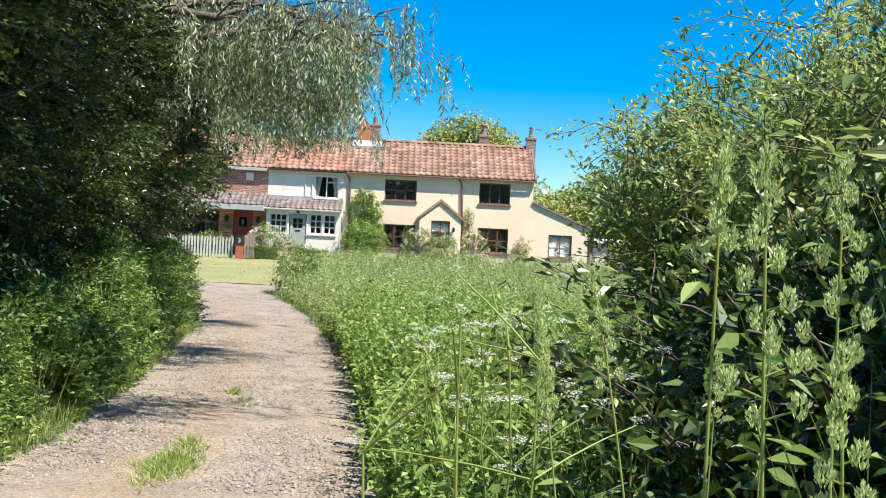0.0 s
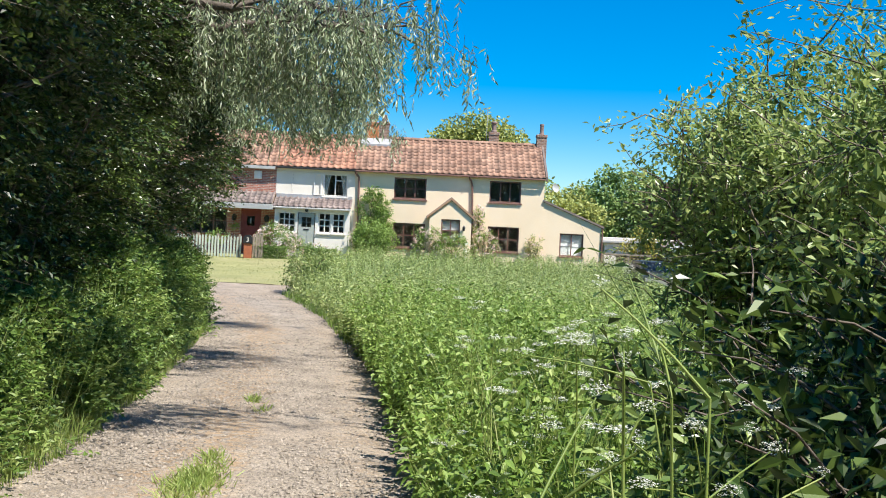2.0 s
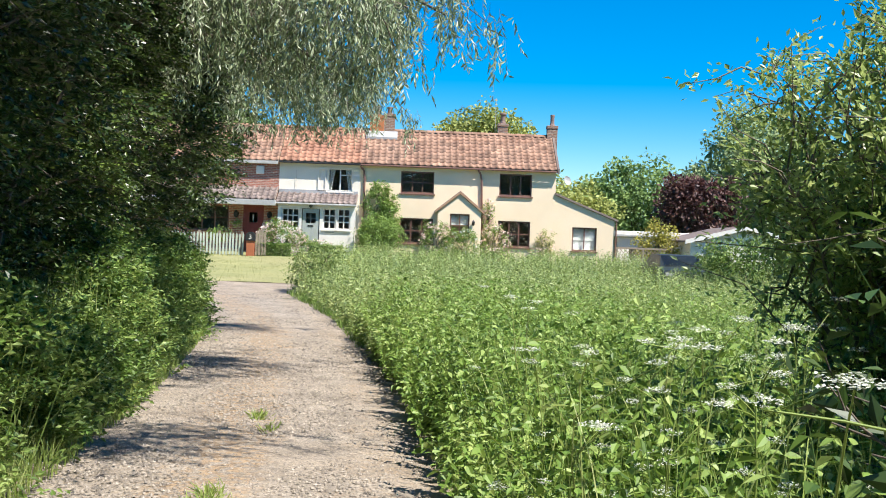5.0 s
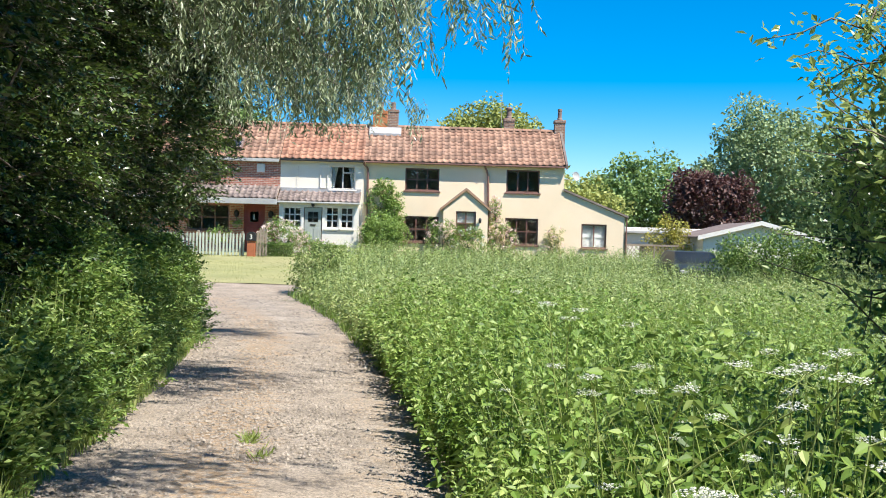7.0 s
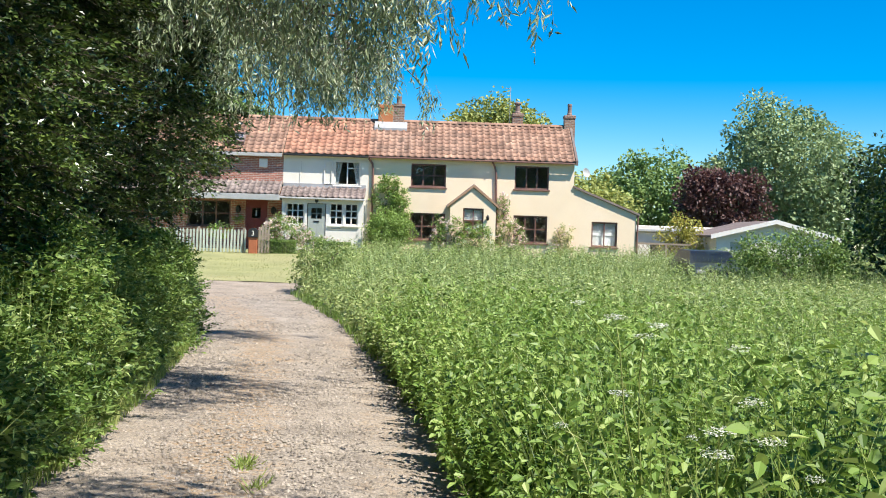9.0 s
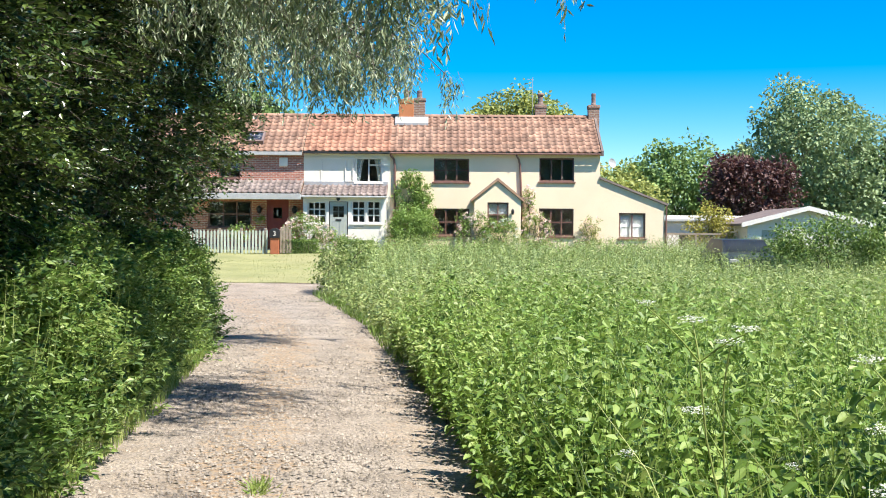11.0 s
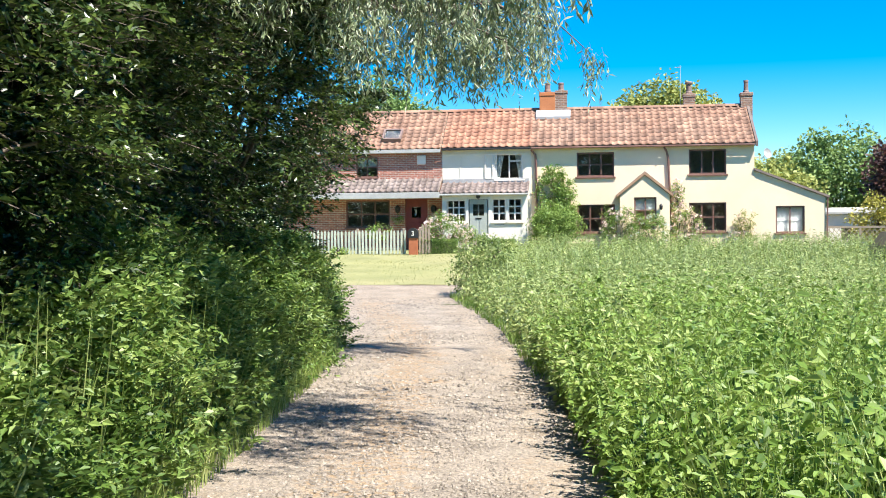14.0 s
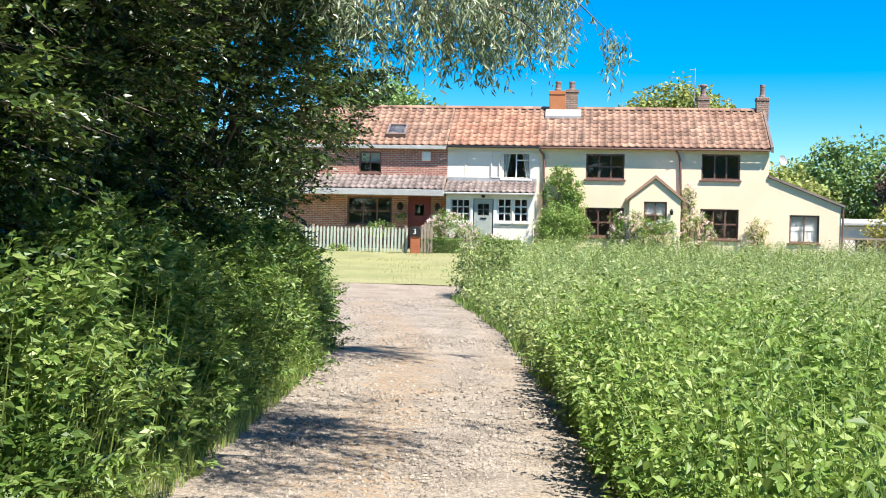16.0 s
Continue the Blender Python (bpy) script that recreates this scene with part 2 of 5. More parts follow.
def glass_material(name):
    m = bpy.data.materials.new(name)
    m.use_nodes = True
    p = m.node_tree.nodes["Principled BSDF"]
    p.inputs["Base Color"].default_value = (0.9, 0.95, 0.95, 1)
    p.inputs["Roughness"].default_value = 0.02
    p.inputs["Transmission Weight"].default_value = 1.0
    p.inputs["IOR"].default_value = 1.45
    return m


def gravel_material():
    """Gravel: speckled stones, bare wheel tracks, and a litter strip between them."""
    m = material("gravel", (0.185, 0.155, 0.12), (0.37, 0.318, 0.252), 0.95, 1.6, 55, 0.8, dist=0.03, dirt=(0.24, 0.18, 0.12), dirt_amount=0.35)
    n, l = m.node_tree.nodes, m.node_tree.links
    p = n["Principled BSDF"]
    src = p.inputs["Base Color"].links[0].from_socket
    uv = n.new("ShaderNodeUVMap")
    uv.uv_map = "across"
    sep = n.new("ShaderNodeSeparateXYZ")
    l.new(uv.outputs[0], sep.inputs[0])
    wob = n.new("ShaderNodeTexNoise")
    wob.inputs["Scale"].default_value, wob.inputs["Detail"].default_value = 2.2, 8
    l.new(n["Geometry"].outputs["Position"], wob.inputs["Vector"])
    shift = n.new("ShaderNodeMath")
    shift.operation = "MULTIPLY_ADD"
    shift.inputs[1].default_value = 0.34
    l.new(wob.outputs["Fac"], shift.inputs[0])
    l.new(sep.outputs[0], shift.inputs[2])
    band = n.new("ShaderNodeValToRGB")
    e = band.color_ramp.elements
    e[0].position, e[0].color = 0.17, (0.5, 0.5, 0.5, 1)
    e[1].position, e[1].color = 0.98, (0.35, 0.35, 0.35, 1)
    for at, val in ((0.36, 0.15), (0.48, 0.1), (0.56, 0.85), (0.68, 0.9), (0.76, 0.05), (0.9, 0.0)):
        k = e.new(at)
        k.color = (val, val, val, 1)
    l.new(shift.outputs[0], band.inputs[0])
    speck = n.new("ShaderNodeTexNoise")
    speck.inputs["Scale"].default_value, speck.inputs["Detail"].default_value = 14, 6
    l.new(n["Geometry"].outputs["Position"], speck.inputs["Vector"])
    cut = n.new("ShaderNodeMapRange")
    cut.inputs[1].default_value, cut.inputs[2].default_value, cut.inputs[4].default_value = 0.42, 0.58, 0.85
    l.new(speck.outputs["Fac"], cut.inputs[0])
    mul = n.new("ShaderNodeMath")
    mul.operation = "MULTIPLY"
    l.new(cut.outputs[0], mul.inputs[0])
    l.new(band.outputs[0], mul.inputs[1])
    mx = n.new("ShaderNodeMix")
    mx.data_type = "RGBA"
    l.new(mul.outputs[0], mx.inputs[0])
    l.new(src, mx.inputs[6])
    mx.inputs[7].default_value = (0.32, 0.215, 0.115, 1)
    vor = n.new("ShaderNodeTexVoronoi")
    vor.inputs["Scale"].default_value = 60
    l.new(n["Geometry"].outputs["Position"], vor.inputs["Vector"])
    sepc = n.new("ShaderNodeSeparateColor")
    l.new(vor.outputs["Color"], sepc.inputs[0])
    mr = n.new("ShaderNodeMapRange")
    mr.inputs[3].default_value, mr.inputs[4].default_value = 0.68, 1.32
    l.new(sepc.outputs[0], mr.inputs[0])
    hs = n.new("ShaderNodeHueSaturation")
    l.new(mr.outputs[0], hs.inputs["Value"])
    l.new(mx.outputs[2], hs.inputs["Color"])
    l.new(hs.outputs[0], p.inputs["Base Color"])
    return m


M_GRAVEL = gravel_material()
M_PEBBLE = material("pebble", (0.18, 0.155, 0.125), (0.34, 0.295, 0.24), 0.9, 3, 40, 0.1, island=0.4)
M_SOIL = material("rough_ground", (0.05, 0.065, 0.022), (0.12, 0.13, 0.05), 0.95, 0.8, 20, 0.6, dist=0.03)
M_LAWN = material("lawn", (0.19, 0.20, 0.075), (0.33, 0.32, 0.13), 0.9, 0.7, 25, 0.6, dist=0.03, dirt=(0.37, 0.32, 0.17), dirt_amount=0.5)
M_CREAM = material("cream_render", (0.84, 0.67, 0.455), (0.90, 0.74, 0.525), 0.85, 0.9, 30, 0.15, dirt=(0.68, 0.57, 0.40), dirt_amount=0.4)
M_WHITE = material("white_render", (0.74, 0.685, 0.57), (0.84, 0.785, 0.67), 0.8, 0.9, 30, 0.15, dirt=(0.58, 0.53, 0.42), dirt_amount=0.45)
M_BRICK = brick_material("red_brick", (0.46, 0.175, 0.115), (0.29, 0.115, 0.08), (0.50, 0.43, 0.36))
M_STACK = brick_material("stack_brick", (0.30, 0.17, 0.11), (0.20, 0.12, 0.09), (0.38, 0.34, 0.28))
M_TERRA = material("terracotta_render", (0.42, 0.15, 0.055), (0.52, 0.20, 0.08), 0.8, 3, 40, 0.2)
M_TILE_R = material("red_pantile", (0.225, 0.115, 0.07), (0.39, 0.235, 0.155), 0.75, 1.1, 40, 0.25, obj=0.36, dirt=(0.24, 0.155, 0.11), dirt_amount=0.7)
M_TILE_O = material("orange_pantile", (0.29, 0.125, 0.072), (0.44, 0.235, 0.145), 0.75, 1.4, 40, 0.25, obj=0.34, dirt=(0.36, 0.235, 0.165), dirt_amount=0.5)
M_TILE_B = material("brown_pantile", (0.14, 0.105, 0.09), (0.27, 0.21, 0.18), 0.8, 1.4, 40, 0.25, obj=0.3, dirt=(0.30, 0.27, 0.23), dirt_amount=0.35)
M_BROWN = material("brown_paint", (0.15, 0.075, 0.055), (0.225, 0.12, 0.092), 0.45, 6, 60, 0.1)
M_BARGE = material("stained_barge_board", (0.30, 0.175, 0.10), (0.44, 0.28, 0.17), 0.7, 5, 60, 0.2)
M_DRY = leaf_material("dry_lawn_blade", (0.16, 0.185, 0.055), (0.28, 0.29, 0.10), (0.42, 0.40, 0.17), 0.25, 0.6)
M_WPAINT = material("white_paint", (0.73, 0.69, 0.615), (0.82, 0.785, 0.71), 0.45, 4, 40, 0.05)
M_GREY = material("pale_grey_paint", (0.33, 0.36, 0.32), (0.40, 0.43, 0.385), 0.5, 4, 40, 0.05)
M_REDDOOR = material("oxblood_paint", (0.16, 0.025, 0.018), (0.22, 0.04, 0.03), 0.4, 4, 40, 0.05)
M_BLACK = material("black_iron", (0.012, 0.012, 0.012), (0.03, 0.03, 0.03), 0.45, 8, 60, 0.1)
M_LEAD = material("lead_flashing", (0.30, 0.30, 0.30), (0.44, 0.44, 0.43), 0.6, 3, 30, 0.2)
M_FASCIA = material("grey_fascia", (0.36, 0.36, 0.34), (0.48, 0.48, 0.46), 0.6, 3, 30, 0.1)
M_POT = material("clay_pot", (0.16, 0.11, 0.09), (0.28, 0.20, 0.17), 0.8, 5, 50, 0.2)
M_ROOM = material("dim_room", (0.15, 0.125, 0.105), (0.26, 0.22, 0.19), 0.9, 2, 10, 0)
M_CURTAIN = material("net_curtain", (0.62, 0.62, 0.60), (0.8, 0.8, 0.78), 0.9, 12, 60, 0.2)
M_GLASS = glass_material("window_glass")
M_FENCE = material("weathered_picket", (0.36, 0.41, 0.32), (0.54, 0.58, 0.48), 0.7, 5, 60, 0.2, obj=0.12)
M_WOOD = material("weathered_wood", (0.22, 0.17, 0.12), (0.36, 0.30, 0.23), 0.8, 5, 60, 0.3)
M_ORANGE = material("stained_post", (0.30, 0.09, 0.035), (0.42, 0.14, 0.06), 0.6, 5, 60, 0.2)
M_BARK = material("bark", (0.07, 0.055, 0.04), (0.17, 0.14, 0.11), 0.9, 6, 40, 0.8, dist=0.03)
M_TWIG = material("grey_twig_bark", (0.10, 0.085, 0.06), (0.20, 0.17, 0.125), 0.9, 6, 40, 0.4, dist=0.01)
M_PALEBARK = material("pale_bark", (0.20, 0.17, 0.13), (0.36, 0.32, 0.26), 0.9, 6, 40, 0.6, dist=0.02)
M_NETTLE = leaf_material("nettle_leaf", (0.065, 0.13, 0.02), (0.185, 0.305, 0.05), (0.40, 0.50, 0.155), 0.33, 0.52, 1.1)
M_WEED = leaf_material("seeding_weed", (0.10, 0.165, 0.04), (0.25, 0.325, 0.09), (0.49, 0.535, 0.23), 0.3, 0.45, 0.9)
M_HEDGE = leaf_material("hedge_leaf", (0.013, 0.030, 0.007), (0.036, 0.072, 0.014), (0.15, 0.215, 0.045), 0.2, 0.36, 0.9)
M_BELT = leaf_material("bramble_leaf", (0.045, 0.095, 0.017), (0.13, 0.222, 0.04), (0.35, 0.45, 0.135), 0.28, 0.48, 1.2)
M_WILLOW = leaf_material("willow_leaf", (0.12, 0.17, 0.08), (0.245, 0.31, 0.155), (0.50, 0.54, 0.38), 0.2, 0.42, 1.3)
M_SALLOW = leaf_material("sallow_leaf", (0.12, 0.19, 0.05), (0.29, 0.39, 0.115), (0.50, 0.58, 0.25), 0.42, 0.36, 1.2)
M_GRASS = leaf_material("grass_blade", (0.14, 0.22, 0.04), (0.27, 0.36, 0.08), (0.46, 0.50, 0.20), 0.3, 0.5)
M_SEED = leaf_material("grass_seed", (0.32, 0.43, 0.15), (0.45, 0.57, 0.23), (0.60, 0.68, 0.34), 0.3, 0.7)
M_PETAL = leaf_material("white_petal", (0.52, 0.56, 0.43), (0.66, 0.68, 0.58), (0.80, 0.81, 0.74), 0.3, 0.6)
M_PINK = leaf_material("pale_rose_petal", (0.70, 0.47, 0.42), (0.80, 0.64, 0.57), (0.88, 0.80, 0.74), 0.3, 0.6)
M_FAR = leaf_material("far_leaf", (0.11, 0.19, 0.05), (0.20, 0.31, 0.09), (0.32, 0.44, 0.15), 0.25, 0.6, patch=0.25)
M_FARGREY = leaf_material("poplar_leaf", (0.15, 0.22, 0.09), (0.25, 0.34, 0.15), (0.40, 0.48, 0.25), 0.25, 0.6, patch=0.25)
M_FAROLIVE = leaf_material("olive_leaf", (0.20, 0.23, 0.05), (0.32, 0.36, 0.09), (0.45, 0.48, 0.15), 0.25, 0.6, patch=0.3)
M_COPPER = leaf_material("copper_leaf", (0.05, 0.022, 0.02), (0.11, 0.05, 0.042), (0.19, 0.11, 0.08), 0.25, 0.5, patch=0.4)
M_YELLOW = leaf_material("golden_leaf", (0.22, 0.24, 0.04), (0.40, 0.38, 0.07), (0.55, 0.50, 0.12), 0.3, 0.5)
M_IVY = leaf_material("climber_leaf", (0.10, 0.18, 0.035), (0.20, 0.31, 0.06), (0.34, 0.46, 0.13), 0.3, 0.45, patch=1.5)

# ---------------------------------------------------------------- ground
def ground_sheet():
    xs = np.array([-2500, -600, -150, -60, -30, -15, -8, -4, 0, 4, 8, 15, 30, 60, 150, 600, 2500], float)
    ys = np.unique(np.concatenate([[-2500, -600, -150, -60, -30, -15], np.arange(-8, 70, 1.0), [80, 100, 150, 300, 800, 2500]]))
    X, Y = np.meshgrid(xs, ys)
    V = np.stack([X, Y, ground_z(Y)], -1).reshape(-1, 3)
    w = len(xs)
    F = np.array([(j * w + i, j * w + i + 1, (j + 1) * w + i + 1, (j + 1) * w + i) for j in range(len(ys) - 1) for i in range(w - 1)])
    return part_mesh("ground", mesh_arrays("ground", V, F, True), M_SOIL, None)


tagged(ground_sheet(), "rough grassy ground under weeds and trees", "ground", kind="structure")


def strip_sheet(name, ys, left, right, lift, mat, columns=14, rough=0.0):
    V, F = [], []
    for y in ys:
        a, b = left(y), right(y)
        for k in range(columns + 1):
            u = k / columns
            x = a + (b - a) * u
            crown = 0.035 * (1 - (2 * u - 1) ** 2)
            V.append((x, y, float(ground_z(y)) + lift + crown + rough * noise.noise((x * 0.9, y * 0.5, 0))))
    w = columns + 1
    for j in range(len(ys) - 1):
        for i in range(columns):
            F.append((j * w + i, j * w + i + 1, (j + 1) * w + i + 1, (j + 1) * w + i))
    me = mesh_arrays(name, np.array(V), np.array(F), True)
    uv = me.uv_layers.new(name="across")
    idx = np.array(F).ravel()
    uv.data.foreach_set("uv", np.stack([(idx % w) / columns, (idx // w) / max(len(ys) - 1, 1)], 1).astype(np.float32).ravel())
    return part_mesh(name, me, mat, None)


tagged(strip_sheet("gravel_track", np.arange(-12, 35.01, 0.5), lambda y: float(edge_l(y)) - 0.4, lambda y: float(edge_r(y)) + 0.35, 0.012, M_GRAVEL, rough=0.03),
       "pale gravel farm track with worn wheel ruts", "track", kind="structure")
tagged(strip_sheet("gravel_turning", np.arange(35.0, 40.6, 0.4), lambda y: -32.0, lambda y: float(edge_r(y)) + 0.4, 0.012, M_GRAVEL, 30, rough=0.03),
       "pale gravel lane crossing in front of the lawn", "track", kind="structure")
tagged(strip_sheet("lawn", np.arange(40.2, 57.3, 0.6), lambda y: -30.0, lambda y: -2.5, 0.02, M_LAWN, 30, rough=0.05),
       "dry mown front lawn rising to the cottages", "lawn", kind="structure")

# ---------------------------------------------------------------- cottages
FY = 57.3                      # front wall's face
BASE = 0.85                    # foot of the walls
EAVE_Z, RIDGE_Z, RIDGE_Y, EAVE_Y = 5.15, 6.88, 59.9, 57.14
PITCH = math.atan2(RIDGE_Z - EAVE_Z, RIDGE_Y - EAVE_Y)


def wall_with_openings(bm, x0, x1, z0, z1, y0, y1, holes):
    """A wall from boxes round its openings (x0, x1, z0, z1)."""
    xs = sorted({x0, x1, *[h[0] for h in holes], *[h[1] for h in holes]})
    for a, b in zip(xs, xs[1:]):
        cut = sorted((h[2], h[3]) for h in holes if h[0] < (a + b) / 2 < h[1])
        z = z0
        for lo, hi in cut:
            if lo > z:
                box(bm, a, b, y0, y1, z, lo)
            z = hi
        if z1 > z:
            box(bm, a, b, y0, y1, z, z1)
    bmesh.ops.remove_doubles(bm, verts=bm.verts[:], dist=0.0005)
    return bm


def window(parent, x0, x1, z0, z1, y, mat, lights=2, rows=1, sill=True, bar=0.05, top_rows=0, curtain=0.0, label="", depth=0.08, blind=0.0, drape=False):
    """A window in an opening: frame, glazing bars, panes, sill, a curtain behind; y is the wall's face."""
    f = 0.06
    yf = y + 0.05
    bm = boxes((x0, x1, yf, yf + depth, z1 - f, z1), (x0, x1, yf, yf + depth, z0, z0 + f), (x0, x0 + f, yf, yf + depth, z0 + f, z1 - f), (x1 - f, x1, yf, yf + depth, z0 + f, z1 - f), bevel=0.006)
    w = part("window", bm, mat, parent, label)
    step = (x1 - x0 - 2 * f) / lights
    for k in range(1, lights):
        x = x0 + f + step * k
        part("glazing_bar", boxes((x - bar / 2, x + bar / 2, yf + 0.005, yf + depth - 0.005, z0 + f, z1 - f)), mat, w)
    for k in range(1, rows):
        z = z0 + f + (z1 - z0 - 2 * f) * k / rows
        part("glazing_bar", boxes((x0 + f, x1 - f, yf + 0.012, yf + depth - 0.02, z - bar * 0.5, z + bar * 0.5)), mat, w)
    for k in range(lights):
        a = x0 + f + step * k
        g = part("pane", boxes((a + 0.01, a + step - 0.01, yf + 0.04, yf + 0.046, z0 + f, z1 - f)), M_GLASS, w)
        g.visible_shadow = False
    if sill:
        part("sill", boxes((x0 - 0.06, x1 + 0.06, y - 0.07, yf, z0 - 0.07, z0), bevel=0.01), mat, w)
    if curtain:
        bm = bmesh.new()
        folds = 22
        zt = z0 + 0.03 + (z1 - z0) * curtain
        row = []
        for k in range(folds * 2 + 1):
            x = x0 + f + (x1 - x0 - 2 * f) * k / (folds * 2)
            yy = yf + 0.16 + (0.012 if k % 2 else -0.012)
            row.append((bm.verts.new((x, yy, z0 + 0.03)), bm.verts.new((x, yy, zt))))
        for a, b in zip(row, row[1:]):
            bm.faces.new((a[0], b[0], b[1], a[1]))
        part("net_curtain", bm, M_CURTAIN, w, "white net half curtain")
    if blind:
        part("blind", boxes((x0 + f, x1 - f, yf + 0.13, yf + 0.15, z1 - (z1 - z0) * blind, z1 - 0.02)), M_CURTAIN, w, "pale lowered blind")
    if drape:
        for side in (0, 1):
            bm = bmesh.new()
            xa = x0 + f if side == 0 else x1 - f
            sg = 1 if side == 0 else -1
            rows_ = []
            for j in range(7):
                u = j / 6
                wid = 0.26 * (1 - 0.6 * u ** 0.8)
                rows_.append([bm.verts.new((xa + sg * wid * (x1 - x0) * k / 6, yf + 0.16 + 0.02 * (k % 2), z1 - 0.03 - (z1 - z0 - 0.06) * u)) for k in range(7)])
            for a, b in zip(rows_, rows_[1:]):
                for k in range(6):
                    bm.faces.new((a[k], a[k + 1], b[k + 1], b[k]))
            part("drawn_curtain", bm, M_CURTAIN, w, "tied-back pale curtain")
    return w


def pantile_mesh(name, width=0.3, length=0.40, height=0.055):
    """One S-shaped clay pantile with thickness at its lower edge."""
    prof = [(-0.5, 0.35), (-0.38, 0.05), (-0.2, -0.05), (0.0, 0.05), (0.18, 0.6), (0.32, 1.0), (0.45, 0.75), (0.53, 0.3)]
    V, F = [], []
    for y in (0.0, length):
        for px, pz in prof:
            V.append((px * width, y, pz * height + (0.022 if y == 0 else 0.0)))
    for px, pz in prof:
        V.append((px * width, 0.0, pz * height + 0.002))
    k = len(prof)
    for i in range(k - 1):
        F.append((i, i + 1, k + i + 1, k + i))
        F.append((2 * k + i, 2 * k + i + 1, i + 1, i))
    return mesh_arrays(name, np.array(V), np.array(F), True)


TILES = {}


def tile_roof(parent, x0, x1, eave_y, eave_z, ridge_y, ridge_z, mat, width=0.3, gauge=0.335, board=M_WOOD):
    """A roof slope that faces the camera: a board under courses of pantiles, each its own piece."""
    pitch = math.atan2(ridge_z - eave_z, ridge_y - eave_y)
    slope = math.hypot(ridge_z - eave_z, ridge_y - eave_y)
    bm = slab(bmesh.new(), [(eave_y, eave_z - 0.04), (ridge_y, ridge_z - 0.04), (ridge_y, ridge_z - 0.10), (eave_y, eave_z - 0.10)], x0, x1)
    roof = part("roof", bm, board, parent, "clay pantile roof slope")
    columns, rows = round((x1 - x0) / width), max(1, round(slope / gauge))
    w, g = (x1 - x0) / columns, slope / rows
    key = (mat.name, round(w, 3), round(g, 3))
    if key not in TILES:
        TILES[key] = pantile_mesh("pantile", w * 0.98, g + 0.07)
        TILES[key].materials.append(mat)
    rnd = random.Random(len(parent.name) + columns)
    for r in range(rows):
        for c in range(columns):
            o = new("pantile", TILES[key])
            o.parent = roof
            s = r * g + rnd.uniform(-0.012, 0.012)
            o.matrix_basis = Matrix.Translation((x0 + (c + 0.5) * w + rnd.uniform(-0.006, 0.006), eave_y - 0.05 * math.cos(pitch) + s * math.cos(pitch), eave_z - 0.05 * math.sin(pitch) + s * math.sin(pitch) + 0.0)) @ Euler((pitch + rnd.uniform(-0.012, 0.012), rnd.uniform(-0.01, 0.01), rnd.uniform(-0.012, 0.012))).to_matrix().to_4x4()
    return roof


def back_slope(parent, x0, x1):
    bm = slab(bmesh.new(), [(RIDGE_Y, RIDGE_Z), (62.8, EAVE_Z), (62.8, EAVE_Z - 0.1), (RIDGE_Y, RIDGE_Z - 0.1)], x0, x1)
    part("back_roof", bm, M_TILE_R, parent)


def ridge(parent, x0, x1, mat):
    n = round((x1 - x0) / 0.42)
    w = (x1 - x0) / n
    me = None
    for k in range(n):
        if me is None:
            V, F = [], []
            for i, xx in enumerate((-w * 0.51, w * 0.49)):
                for j in range(7):
                    a = math.pi * j / 6
                    rr = 0.13 + (0.012 if i == 0 else 0)
                    V.append((xx, rr * math.cos(a), rr * 0.85 * math.sin(a) - 0.03))
            F = [(j, j + 1, 8 + j, 7 + j) for j in range(6)]
            me = mesh_arrays("ridge_tile", np.array(V), np.array(F), True)
            me.materials.append(mat)
        o = new("ridge_tile", me)
        o.parent = parent
        o.matrix_parent_inverse = Matrix.Translation(-parent.location)
        o.location = (x0 + (k + 0.5) * w, RIDGE_Y, RIDGE_Z + 0.02)


def shell(parent, x0, x1, mat, holes, z0=BASE, z1=EAVE_Z - 0.04):
    """Front wall with its openings, back and cross walls, floor slab and a ceiling inside."""
    bm = wall_with_openings(bmesh.new(), x0, x1, z0, z1, FY, FY + 0.28, holes)
    part("front_wall", bm, mat, parent)
    part("back_wall", boxes((x0, x1, 62.3, 62.55, z0, z1)), mat, parent)
    part("side_wall", boxes((x0, x0 + 0.2, FY + 0.28, 62.3, z0, z1)), M_ROOM, parent)
    part("gable_wall", slab(bmesh.new(), [(FY + 0.001, z0), (FY + 0.001, z1 - 0.05), (RIDGE_Y, RIDGE_Z - 0.16), (62.5, z1 - 0.05), (62.5, z0)], x1 - 0.22, x1 - 0.001), mat, parent)
    part("upper_floor", boxes((x0 + 0.2, x1 - 0.22, FY + 0.28, 62.3, 3.35, 3.5), (x0 + 0.2, x1 - 0.22, FY + 0.28, 62.3, z0 + 0.05, z0 + 0.15)), M_ROOM, parent)
    part("partition", boxes((x0 + 0.2, x1 - 0.22, FY + 1.3, FY + 1.4, z0 + 0.15, z1)), M_ROOM, parent)


